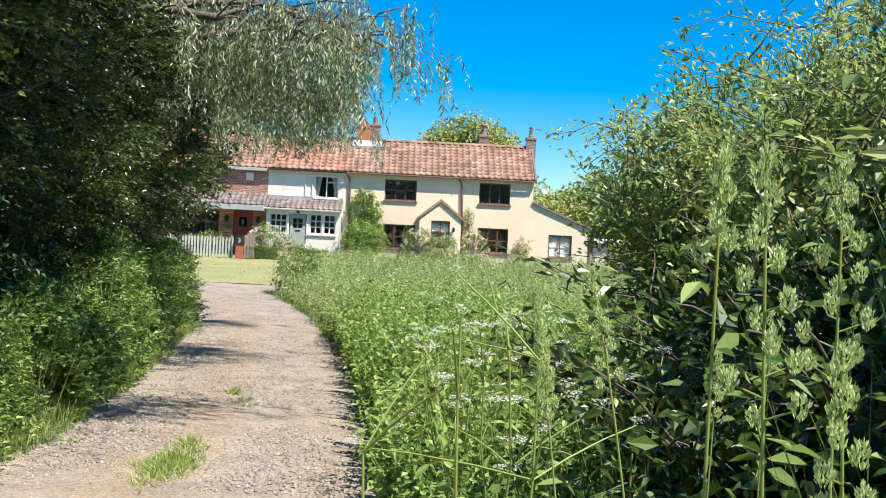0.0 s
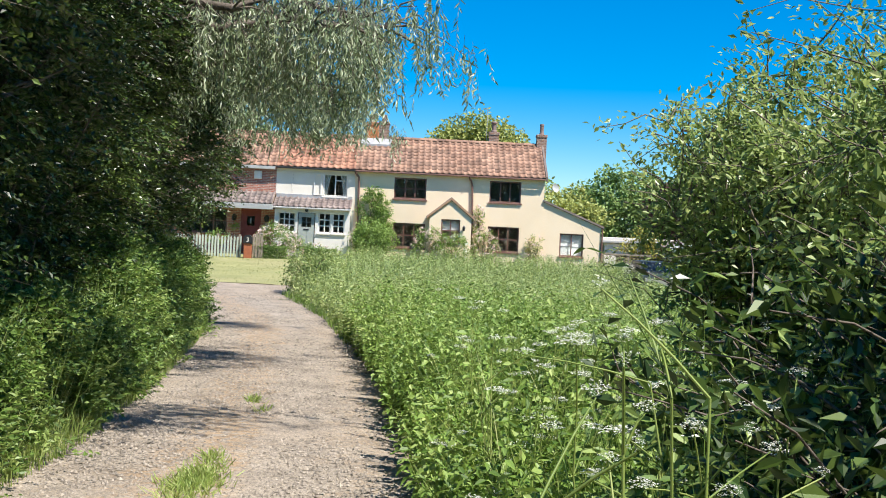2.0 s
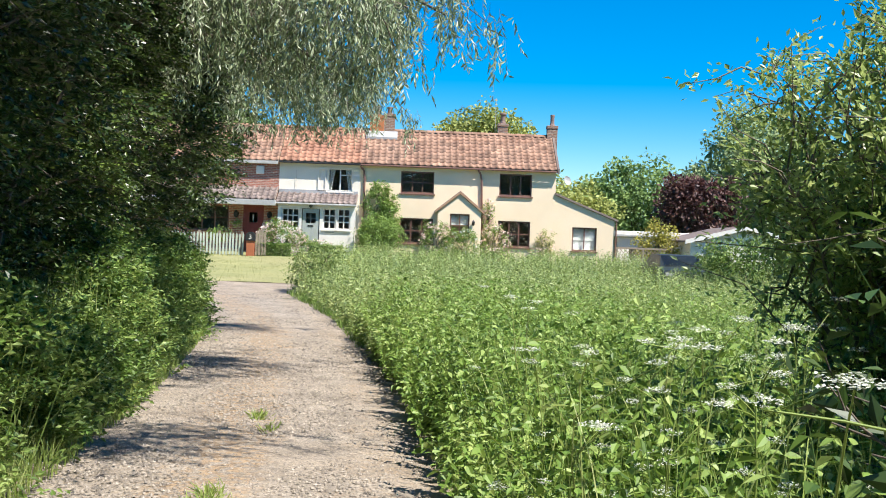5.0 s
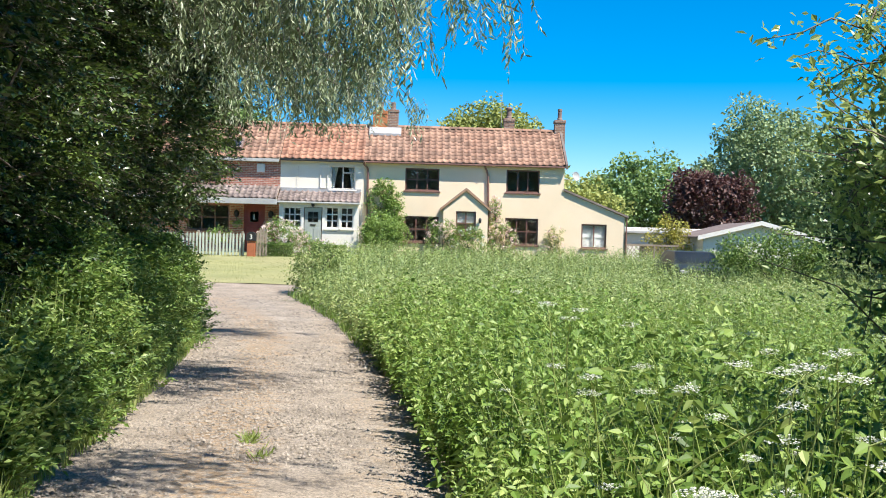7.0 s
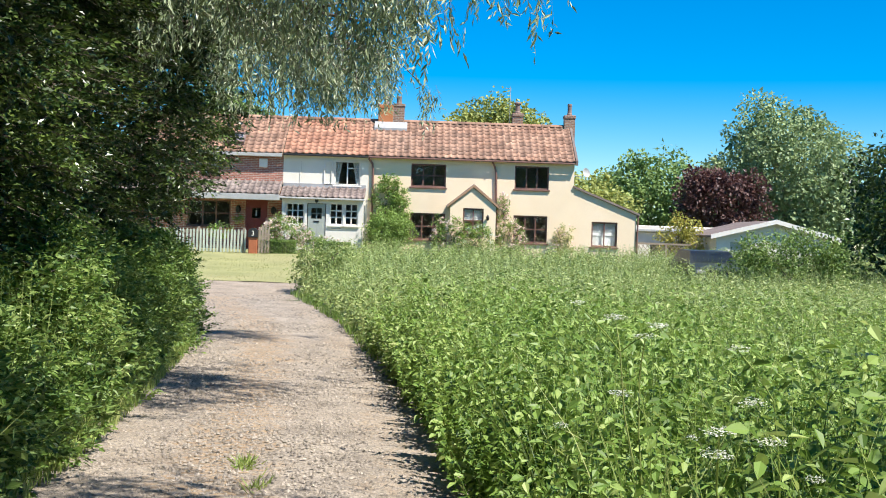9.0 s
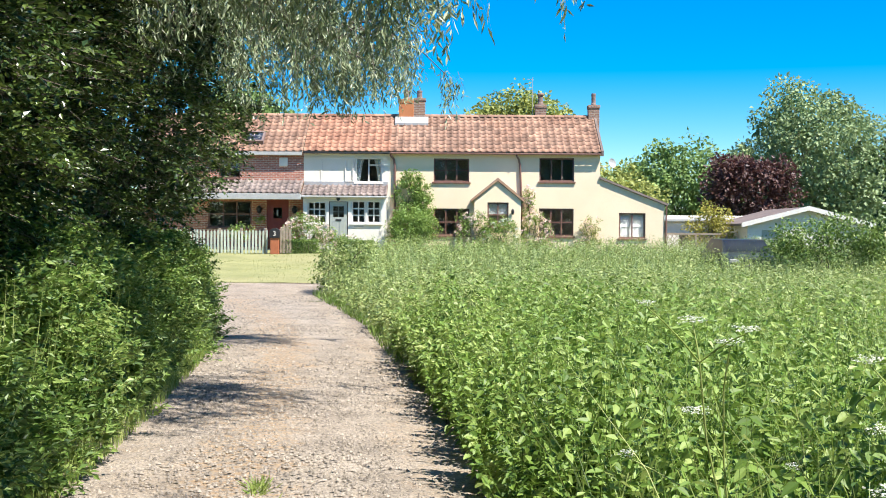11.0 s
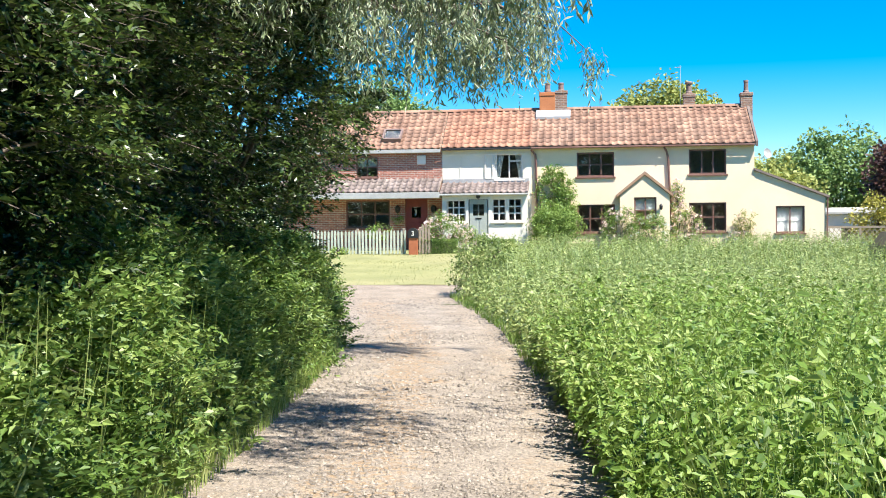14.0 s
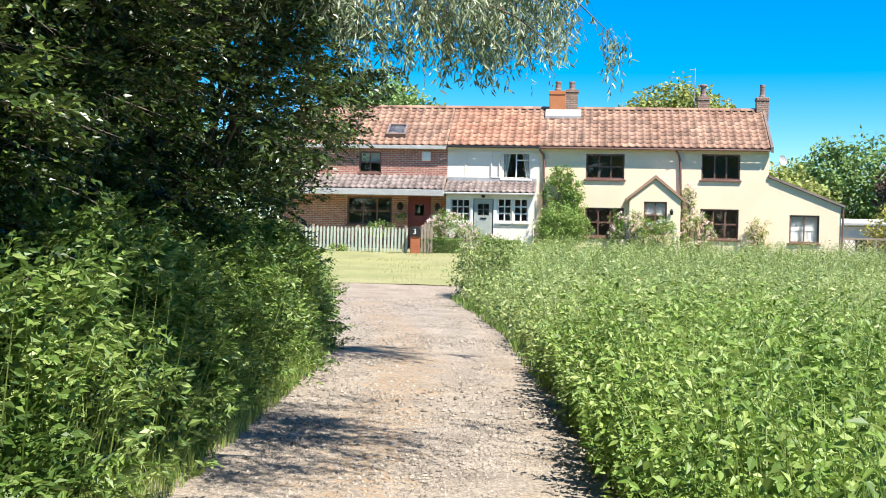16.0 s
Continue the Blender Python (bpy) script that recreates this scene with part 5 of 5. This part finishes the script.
shrub("climber", "leafy green climber against the cream wall", 201, (-2.25, 57.0, 2.6), (0.62, 0.22, 1.75), 130, 40, (0.09, 0.065), M_IVY, 0.18, category="climbing plant")
shrub("climber", "leafy shoots of a wall climber", 202, (-1.7, 57.0, 2.5), (0.36, 0.2, 1.2), 60, 40, (0.09, 0.065), M_IVY, 0.16, category="climbing plant")
shrub("round_bush", "rounded clipped green bush beside the porch", 203, (-2.2, 55.9, 1.85), (0.95, 0.75, 0.85), 210, 60, (0.075, 0.045), M_IVY, 0.2)
shrub("rose_bush", "climbing rose with pale pink blooms on the porch", 204, (0.4, 55.7, 1.75), (0.75, 0.3, 0.9), 66, 34, (0.07, 0.045), M_IVY, 0.17, 110, M_PINK)
shrub("rose_bush", "leafy rose under the porch window", 205, (1.5, 55.6, 1.6), (0.85, 0.35, 0.75), 90, 36, (0.07, 0.045), M_IVY, 0.17, 60, M_PETAL)
shrub("rose_bush", "rose with many pale blooms against the wall", 206, (2.95, 56.9, 1.7), (0.75, 0.28, 0.95), 84, 34, (0.065, 0.045), M_IVY, 0.16, 190, M_PINK)
shrub("rose_bush", "tall rose shoot climbing the downpipe", 207, (2.72, 57.0, 3.0), (0.28, 0.16, 0.75), 26, 30, (0.065, 0.045), M_IVY, 0.13, 70, M_PINK)
shrub("wall_shrub", "straggling shrub against the cream wall", 208, (5.35, 57.0, 1.75), (0.42, 0.2, 0.8), 34, 30, (0.07, 0.045), M_FAROLIVE, 0.14, 34, M_PINK)
shrub("rose_bush", "pink-flowered rose bush by the porch window", 209, (-6.3, 54.6, 1.65), (1.0, 0.5, 0.7), 110, 36, (0.07, 0.045), M_IVY, 0.17, 190, M_PINK)
shrub("flower_clump", "pale flowering plants beside the path", 210, (-4.6, 54.6, 1.25), (0.6, 0.5, 0.4), 40, 36, (0.07, 0.04), M_IVY, 0.15, 60, M_PINK)
shrub("fence_plant", "bright green plant behind the picket fence", 211, (-8.9, 54.3, 1.75), (0.55, 0.3, 0.28), 26, 36, (0.07, 0.04), M_NETTLE, 0.14)
shrub("fence_plant", "low green plant at the foot of the fence", 212, (-10.3, 53.2, 0.98), (0.4, 0.2, 0.16), 14, 36, (0.07, 0.04), M_NETTLE, 0.1)


shrub("weed_bush", "grey-green bushy weeds at the track corner", 213, (-3.35, 37.3, 0.78), (0.75, 0.9, 0.62), 90, 46, (0.09, 0.045), M_WEED, 0.2)
shrub("flower_bed", "orange-pink flowers beside the garden path", 214, (-5.6, 55.2, 1.35), (0.6, 0.4, 0.45), 40, 30, (0.07, 0.04), M_IVY, 0.15, 70, M_PINK)


def box_hedge(seed, x0, x1, y0, y1, z1, label):
    """A clipped low hedge: leaves over the faces of a rounded block, on twigs."""
    rng = np.random.default_rng(seed)
    z0 = float(ground_z(y0))
    t = thing("box_hedge", ((x0 + x1) / 2, y0, z0), label, "hedge", "box hedges")
    n = 9000
    at = np.stack([rng.uniform(x0, x1, n), rng.uniform(y0, y1, n), rng.uniform(z0 + 0.03, z1, n)], 1)
    pick = rng.integers(0, 3, n)
    at[pick == 0, 1] = y0 + rng.random((pick == 0).sum()) * 0.08
    at[pick == 1, 2] = z1 - rng.random((pick == 1).sum()) * 0.08
    part_mesh("leaves", leaf_mesh("leaves", at, rng.normal(size=(n, 3)), rng.normal(size=(n, 3)) + np.array((0, -0.5, 0.8)), rng.uniform(0.03, 0.06, n), rng.uniform(0.02, 0.04, n)), M_BELT, t)
    root = np.stack([rng.uniform(x0, x1, 60), rng.uniform(y0, y1, 60), np.full(60, z0)], 1)
    part_mesh("twigs", blade_mesh("twigs", root, root + np.array((0, 0, z1 - z0 - 0.05)) + rng.normal(size=(60, 3)) * 0.05, np.full(60, 0.02), np.zeros((60, 3))), M_BARK, t)


box_hedge(221, -7.15, -5.75, 53.4, 54.1, 1.42, "low clipped dark green hedge by the gate")
box_hedge(222, -5.0, -3.6, 53.6, 54.3, 1.40, "low clipped dark green hedge before the porch")


def picket_fence():
    y = 53.5
    z0 = float(ground_z(y))
    t = thing("picket_fence", (-10, y, z0), "weathered pale green picket fence round the front garden", "fence")
    for px in (-13.2, -11.3, -9.6, -8.75, -7.8):
        part("post", boxes((px - 0.05, px + 0.05, y + 0.03, y + 0.13, z0 - 0.05, z0 + 1.02), bevel=0.01), M_WOOD, t)
    for rz in (0.22, 0.78):
        part("rail", boxes((-13.2, -7.75, y + 0.0, y + 0.035, z0 + rz, z0 + rz + 0.07)), M_WOOD, t)
    bm = bmesh.new()
    prism(bm, [(-0.036, 0.05), (0.036, 0.05), (0.036, 0.9), (0.0, 0.96), (-0.036, 0.9)], -0.024, -0.002)
    me = bpy.data.meshes.new("picket")
    bm.to_mesh(me)
    bm.free()
    me.materials.append(M_FENCE)
    rnd = random.Random(5)
    k = 0
    x = -13.15
    while x < -7.75:
        o = new("picket", me)
        o.parent = t
        o.matrix_parent_inverse = Matrix.Translation(-t.location)
        o.matrix_basis = Matrix.Translation((x, y, z0 + rnd.uniform(-0.02, 0.02))) @ Euler((0, rnd.uniform(-0.02, 0.02), 0)).to_matrix().to_4x4()
        x += 0.135
        k += 1


picket_fence()


def gate_post():
    y = 53.4
    z0 = float(ground_z(y))
    t = thing("number_post", (-7.42, y, z0), "orange-stained gate post with a black domed number box", "gate post")
    part("post", boxes((-7.58, -7.24, y - 0.12, y + 0.12, z0 - 0.05, z0 + 0.66), bevel=0.015), M_ORANGE, t)
    bm = bmesh.new()
    prism(bm, [(-7.61, z0 + 0.66), (-7.21, z0 + 0.66), (-7.21, z0 + 0.88), (-7.26, z0 + 0.97), (-7.36, z0 + 1.03), (-7.46, z0 + 1.03), (-7.56, z0 + 0.97), (-7.61, z0 + 0.88)], y - 0.16, y + 0.14)
    head = part("number_box", bm, M_BLACK, t, "black domed box")
    cu = bpy.data.curves.new("number", "FONT")
    cu.body, cu.size, cu.align_x, cu.extrude = "3", 0.27, "CENTER", 0.004
    tmp = bpy.data.objects.new("number_text", cu)
    me = bpy.data.meshes.new_from_object(tmp)
    bpy.data.objects.remove(tmp)
    me.materials.append(M_WPAINT)
    num = new("house_number", me)
    num.parent = head
    num.matrix_basis = Matrix.Translation((-7.41, y - 0.168, z0 + 0.73)) @ Euler((math.pi / 2, 0, 0)).to_matrix().to_4x4()
    g = thing("garden_gate", (-6.98, y, z0), "small arched wooden picket gate", "gate")
    for k in range(4):
        gx = -7.16 + k * 0.115
        part("board", prism(bmesh.new(), [(gx - 0.045, z0 + 0.06), (gx + 0.045, z0 + 0.06), (gx + 0.045, z0 + (0.98, 1.1, 1.1, 0.98)[k]), (gx, z0 + (1.06, 1.18, 1.18, 1.06)[k]), (gx - 0.045, z0 + (0.98, 1.1, 1.1, 0.98)[k])], y, y + 0.022), M_WOOD, g)
    part("rail", boxes((-7.2, -6.78, y + 0.024, y + 0.05, z0 + 0.3, z0 + 0.37)), M_WOOD, g)
    part("rail", boxes((-7.2, -6.78, y + 0.024, y + 0.05, z0 + 0.8, z0 + 0.87)), M_WOOD, g)


gate_post()
for k, lx in enumerate((-8.6, -7.14)):
    b = thing("hanging_basket", (lx, 57.1, 2.2), "hanging basket of trailing flowers on the brick wall", "flower basket", "hanging baskets")
    rng_b = np.random.default_rng(300 + k)
    cc = np.array((lx, 57.08, 2.25)) + ball(20, rng_b) * np.array((0.24, 0.14, 0.17))
    at, al, fa, ln, wd = leaf_cloud(rng_b, cc, np.full((20, 1), 0.08), 20, 0.05, 0.035, 0.5, 0.3)
    part_mesh("foliage", leaf_mesh("foliage", at, al, fa, ln, wd), M_PINK if k else M_IVY, b)
    part("basket", lathe(bmesh.new(), lx, 57.1, [(0.03, 2.03), (0.12, 2.08), (0.17, 2.2)], 12), M_WOOD, b)
    part("bracket", boxes((lx - 0.012, lx + 0.012, 57.0, 57.3, 2.62, 2.645), (lx - 0.006, lx + 0.006, 57.05, 57.06, 2.2, 2.62)), M_BLACK, b)


# ---------------------------------------------------------------- outhouse, trellis, garage, car
def outhouse():
    t = thing("outhouse", (12, 63, 0.93), "low white flat-roofed outhouse beyond the gable", "shed")
    part("wall", wall_with_openings(bmesh.new(), 9.6, 13.7, 0.9, 2.3, 63, 63.2, [(10.2, 11.6, 1.2, 1.75)]), M_WPAINT, t)
    part("side_wall", boxes((13.5, 13.7, 63.2, 67, 0.9, 2.3), (9.6, 13.5, 66.8, 67, 0.9, 2.3)), M_WPAINT, t)
    part("roof", boxes((9.4, 13.9, 62.8, 67.2, 2.32, 2.62), bevel=0.02), M_WPAINT, t, "white flat roof edge")
    part("trim", boxes((9.4, 13.9, 62.77, 62.797, 2.36, 2.44)), M_FASCIA, t)
    part("interior", boxes((9.8, 13.4, 64.5, 64.55, 0.9, 2.3)), M_ROOM, t)


def trellis():
    t = thing("trellis_fence", (10, 58.4, 0.93), "grey wooden trellis panel beside the cream wall", "fence")
    part("panel_frame", boxes((8.7, 11.4, 58.4, 58.45, 1.72, 1.8), (8.7, 11.4, 58.4, 58.45, 0.9, 0.98), (8.7, 8.78, 58.4, 58.45, 0.98, 1.72), (11.32, 11.4, 58.4, 58.45, 0.98, 1.72), (10.0, 10.08, 58.4, 58.45, 0.98, 1.72)), M_WOOD, t)
    for k in range(14):
        for s, yy in ((1, 58.41), (-1, 58.425)):
            a = 8.5 + k * 0.2
            bm = prism(bmesh.new(), [(a - s * 0.35 - 0.015, 0.98), (a - s * 0.35 + 0.02, 0.98), (a + s * 0.35 + 0.02, 1.72), (a + s * 0.35 - 0.015, 1.72)], yy, yy + 0.012)
            for v in bm.verts:
                v.co.x = min(max(v.co.x, 8.72), 11.38)
            part("lath", bm, M_WOOD, t)


def garage():
    y0, y1 = 57.0, 63.0
    t = thing("garage", (14.3, y0, 0.93), "low garage with white barge boards and grey roof", "garage")
    part("wall", wall_with_openings(bmesh.new(), 11.9, 16.9, 0.9, 2.15, y0, y0 + 0.2, [(12.5, 13.4, 1.2, 1.95)]), M_WPAINT, t)
    part("gable", prism(bmesh.new(), [(11.9, 2.15), (16.9, 2.15), (14.4, 2.78)], y0, y0 + 0.2), M_WHITE, t)
    part("side_wall", boxes((11.9, 12.1, y0 + 0.2, y1, 0.9, 2.15), (16.7, 16.9, y0 + 0.2, y1, 0.9, 2.15), (12.1, 16.7, y1 - 0.2, y1, 0.9, 2.15)), M_WPAINT, t)
    for s in (-1, 1):
        xe = 14.4 + s * 2.8
        part("roof", prism(bmesh.new(), [(xe, 2.12), (14.4, 2.84), (14.4, 2.93), (xe, 2.21)], y0 - 0.25, y1 + 0.2), M_TILE_B, t, "grey-brown roof slope")
        part("barge_board", prism(bmesh.new(), [(xe, 2.05), (14.4, 2.77), (14.4, 2.96), (xe, 2.24)], y0 - 0.285, y0 - 0.253), M_WPAINT, t, "white barge board")
    part("door_panel", boxes((12.5, 13.4, y0 + 0.08, y0 + 0.12, 1.2, 1.95)), M_GREY, t)


def parked_car():
    M_CAR = material("dark_car_paint", (0.012, 0.018, 0.016), (0.022, 0.03, 0.027), 0.38, 3, 20, 0)
    y = 43.0
    z = float(ground_z(y))
    t = thing("car", (8.6, y, z), "dark parked car half hidden by the weeds", "car")
    x0 = 7.8
    body = part("body", slab(bmesh.new(), [(y, z + 0.252), (y + 0.02, z + 0.605), (y + 0.15, z + 0.689), (y + 1.0, z + 0.798), (y + 4.0, z + 0.798), (y + 4.15, z + 0.252)], x0, x0 + 1.7), M_CAR, t)
    bm = slab(bmesh.new(), [(y + 1.0, z + 0.800), (y + 1.6, z + 1.193), (y + 3.2, z + 1.218), (y + 3.9, z + 0.800)], x0 + 0.08, x0 + 1.62)
    for v in bm.verts:
        if v.co.z > z + 1.008:
            v.co.x += 0.12 if v.co.x < x0 + 0.8 else -0.12
    part("cabin", bm, M_CAR, t)
    m = slab(bmesh.new(), [(y + 1.04, z + 0.823), (y + 1.56, z + 1.159), (y + 1.55, z + 1.168), (y + 1.03, z + 0.832)], x0 + 0.2, x0 + 1.5)
    part("windscreen", m, M_GLASS, t)
    for hx in (x0 + 0.05, x0 + 1.35):
        part("headlight", boxes((hx, hx + 0.3, y - 0.02, y + 0.05, z + 0.487, z + 0.605), bevel=0.02), M_LEAD, body)
    part("bumper", boxes((x0 - 0.02, x0 + 1.72, y - 0.06, y + 0.02, z + 0.252, z + 0.420), bevel=0.02), M_BLACK, body)
    for wx in (x0 + 0.02, x0 + 1.5):
        for wy in (y + 0.8, y + 3.3):
            bm = lathe(bmesh.new(), 0, 0, [(0.2, -0.09), (0.31, -0.08), (0.32, 0.0), (0.31, 0.08), (0.2, 0.09)], 18)
            w = part("wheel", bm, M_BLACK, t)
            w.matrix_basis = Matrix.Translation((wx + 0.09, wy, z + 0.31)) @ Euler((0, math.pi / 2, 0)).to_matrix().to_4x4()
            rim = part("rim", lathe(bmesh.new(), 0, 0, [(0.19, -0.1), (0.19, 0.1)], 14), M_LEAD, w)


outhouse()
trellis()
garage()
parked_car()


# ---------------------------------------------------------------- flowering weeds near the track
def cow_parsley(seed, x, y, h, umbels, tip_size=1.0):
    """A stalk that forks into spokes, each ending in a flat head of small white florets."""
    rng = np.random.default_rng(seed)
    z0 = float(ground_z(y))
    t = thing("cow_parsley", (x, y, z0), "cow parsley with flat white flower heads among nettles", "wild flower", "cow parsley")
    V, F, tops = [], [], []
    lean = rng.normal(size=2) * 0.1
    top = np.array((x + lean[0], y + lean[1], z0 + h))
    stalk = bow((x, y, z0), top, 0, 5, 0.012, rng)
    tube(V, F, stalk, list(np.linspace(0.006, 0.003, 6)), 5)
    for k in range(umbels):
        s = stalk[int(rng.integers(2, 6))] if k else stalk[5]
        head = s + np.array((rng.normal() * 0.15, rng.normal() * 0.15, rng.uniform(0.05, 0.24)))
        tube(V, F, bow(s, head, 0.01, 3), [0.003, 0.003, 0.0025, 0.002], 4)
        tops.append((head, rng.uniform(0.026, 0.055) * tip_size))
    part_mesh("stalk", mesh_arrays("stalk", np.array(V), np.array(F), True), M_GRASS, t)
    for head, r in tops:
        P = []
        for j in range(13):
            a, q = j * 2.4, math.sqrt((j + 0.5) / 13)
            e = head + np.array((math.cos(a) * q * r, math.sin(a) * q * r, 0.022 - 0.012 * q * q + rng.normal() * 0.003))
            for u in (0.3, 0.65):
                P.append(head + (e - head) * u)
            P += [e + rng.normal(size=3) * np.array((0.12, 0.12, 0.05)) * r for _ in range(9)]
        P = np.array(P)
        n = len(P)
        th = rng.uniform(0, 6.28, n)
        part_mesh("flower_head", leaf_mesh("flower_head", P, np.stack([np.cos(th), np.sin(th), rng.uniform(-0.3, 0.3, n)], 1), np.tile(np.array((0, 0, 1.0)), (n, 1)) + rng.normal(size=(n, 3)) * 0.3, rng.uniform(0.11, 0.20, n) * r, rng.uniform(0.10, 0.18, n) * r), M_PETAL, t, "flat white flower head")


def grass_stalk(seed, x, y, h, lean_x, lean_y, droop, lobes=11, step=0.015, fat=1.0):
    """A flowering grass: stem, blades and a knobbly seed head of lobes on short side branches."""
    rng = np.random.default_rng(seed)
    z0 = float(ground_z(y))
    t = thing("grass_stalk", (x, y, z0), "tall flowering grass stalk with a lobed seed head", "grass", "flowering grasses")
    V, F = [], []
    top = np.array((x + lean_x, y + lean_y, z0 + h))
    line = bow((x, y, z0), top, droop, 14)
    tube(V, F, line, list(np.linspace(0.0028, 0.0012, 15)), 5)
    back = line[::-1]
    reach = np.concatenate([[0], np.cumsum([np.linalg.norm(np.array(a) - np.array(b)) for a, b in zip(back, back[1:])])])
    P, Q = [], []
    for k in range(lobes):
        c = np.array([np.interp(step * k, reach, [p[i] for p in back]) for i in range(3)])
        d = unit(np.array([np.interp(max(step * k - 0.02, 0), reach, [p[i] for p in back]) for i in range(3)]) - c + np.array((0, 0, 1e-4)))
        th = k * 2.5 + rng.random()
        out = np.array((math.cos(th), math.sin(th), 0.4)) * fat * (0.002 + 0.0016 * k)
        if k > 2:
            tube(V, F, [c, c + out * 0.9], [0.0009, 0.0007], 4)
        for _ in range(95):
            q = ball(1, rng, 0.7)[0]
            P.append(c + out + d * q[2] * 0.0095 + np.array((q[0], q[1], 0)) * 0.0055)
            Q.append(d * 1.0 + np.array((q[0], q[1], 0)) * 0.5)
    part_mesh("stem", mesh_arrays("stem", np.array(V), np.array(F), True), M_GRASS, t)
    P, Q = np.array(P), np.array(Q)
    n = len(P)
    ln = rng.uniform(0.0035, 0.006, n)
    part_mesh("seed_head", leaf_mesh("seed_head", P, rng.normal(size=(n, 3)) * 0.2 + Q, rng.normal(size=(n, 3)), ln, ln * 0.45), M_SEED, t)
    for _ in range(4):
        root = np.array([(x, y, z0 + 0.02)]) + rng.normal(size=(1, 3)) * 0.02 * np.array((1, 1, 0))
        th = rng.uniform(0, 6.28)
        tip = root + np.array([(math.cos(th) * 0.3, math.sin(th) * 0.3, rng.uniform(0.5, 1.1))])
        part_mesh("blade", blade_mesh("blade", root, tip, np.full(1, 0.010), np.array([(0, 0, 0.16)])), M_GRASS, t)


rng_w = np.random.default_rng(500)
for k in range(46):
    wy = float(rng_w.uniform(4.4, 11.0))
    wx = float(edge_r(wy)) + 0.35 + float(rng_w.random()) ** 1.3 * 2.2
    cow_parsley(510 + k, wx, wy, float(rng_w.uniform(0.85, 1.3)), int(rng_w.integers(2, 6)), float(rng_w.uniform(0.8, 1.3)))
for k, (wx, wy, wh) in enumerate(((0.52, 4.95, 1.32), (0.75, 4.8, 1.2), (0.36, 5.4, 1.2), (0.40, 7.8, 1.22), (0.55, 8.1, 1.28), (0.72, 8.3, 1.2), (0.85, 7.9, 1.15), (0.62, 8.7, 1.2), (0.2, 8.0, 1.05), (0.95, 8.9, 1.2))):
    cow_parsley(580 + k, wx, wy, wh, 4, 1.2)
# one tall plant by the verge, in several stalks
for k, (wx, wy, wh) in enumerate(((0.20, 3.60, 1.42), (0.24, 3.85, 1.42), (0.08, 3.35, 1.34), (0.0, 3.05, 1.26))):
    cow_parsley(595 + k, wx, wy, wh, (10, 7, 9, 6)[k], 0.5)
# grasses close beside the start of the walk: x, y, height, lean, droop, lobes, spacing, fatness
for k, row in enumerate(((0.17, 1.64, 1.73, 0.01, 0.0, 0.01, 7, 0.012, 1.0), (0.26, 1.60, 1.73, -0.06, 0.0, 0.02, 14, 0.015, 1.3), (0.33, 1.78, 1.745, -0.01, 0.0, 0.02, 14, 0.014, 1.4), (0.30, 1.52, 1.60, -0.07, 0.0, 0.05, 10, 0.013, 1.1),
                         (0.40, 2.36, 1.64, -0.20, 0.0, 0.22, 12, 0.014, 0.8), (0.33, 2.38, 1.62, -0.20, 0.0, 0.06, 24, 0.008, 0.3), (0.46, 2.85, 1.50, 0.05, 0.02, 0.02, 9, 0.014, 0.8), (0.60, 3.0, 1.58, 0.04, 0.0, 0.02, 9, 0.014, 0.8), (0.75, 3.5, 1.5, 0.05, 0.0, 0.02, 9, 0.014, 0.8),
                         (0.9, 3.4, 1.62, 0.05, 0.0, 0.02, 9, 0.014, 0.8), (0.75, 7.6, 1.35, 0.05, 0.0, 0.03, 9, 0.016, 1.0), (0.9, 7.9, 1.42, -0.06, 0.0, 0.04, 9, 0.016, 1.0), (1.05, 8.3, 1.38, 0.05, 0.0, 0.03, 9, 0.016, 1.0), (0.8, 8.6, 1.3, -0.05, 0.0, 0.04, 9, 0.016, 1.0))):
    grass_stalk(600 + k, *row)
# shaded weeds: bramble green replaces nettle green to paint the shade in
nettle_patch("nettle_bed", "leafy weeds beside the start of the track, coloured darker for shade", lambda y: (edge_r(y) + 0.12, edge_r(y) + 2.6), 2.2, 6.0, 1400, 9, (0.105, 0.052), 15, True, M_BELT, height=lambda x, y: height_right(x, y) * (0.9 + 0.55 * smooth(0.3, 1.1, x - edge_r(y))))
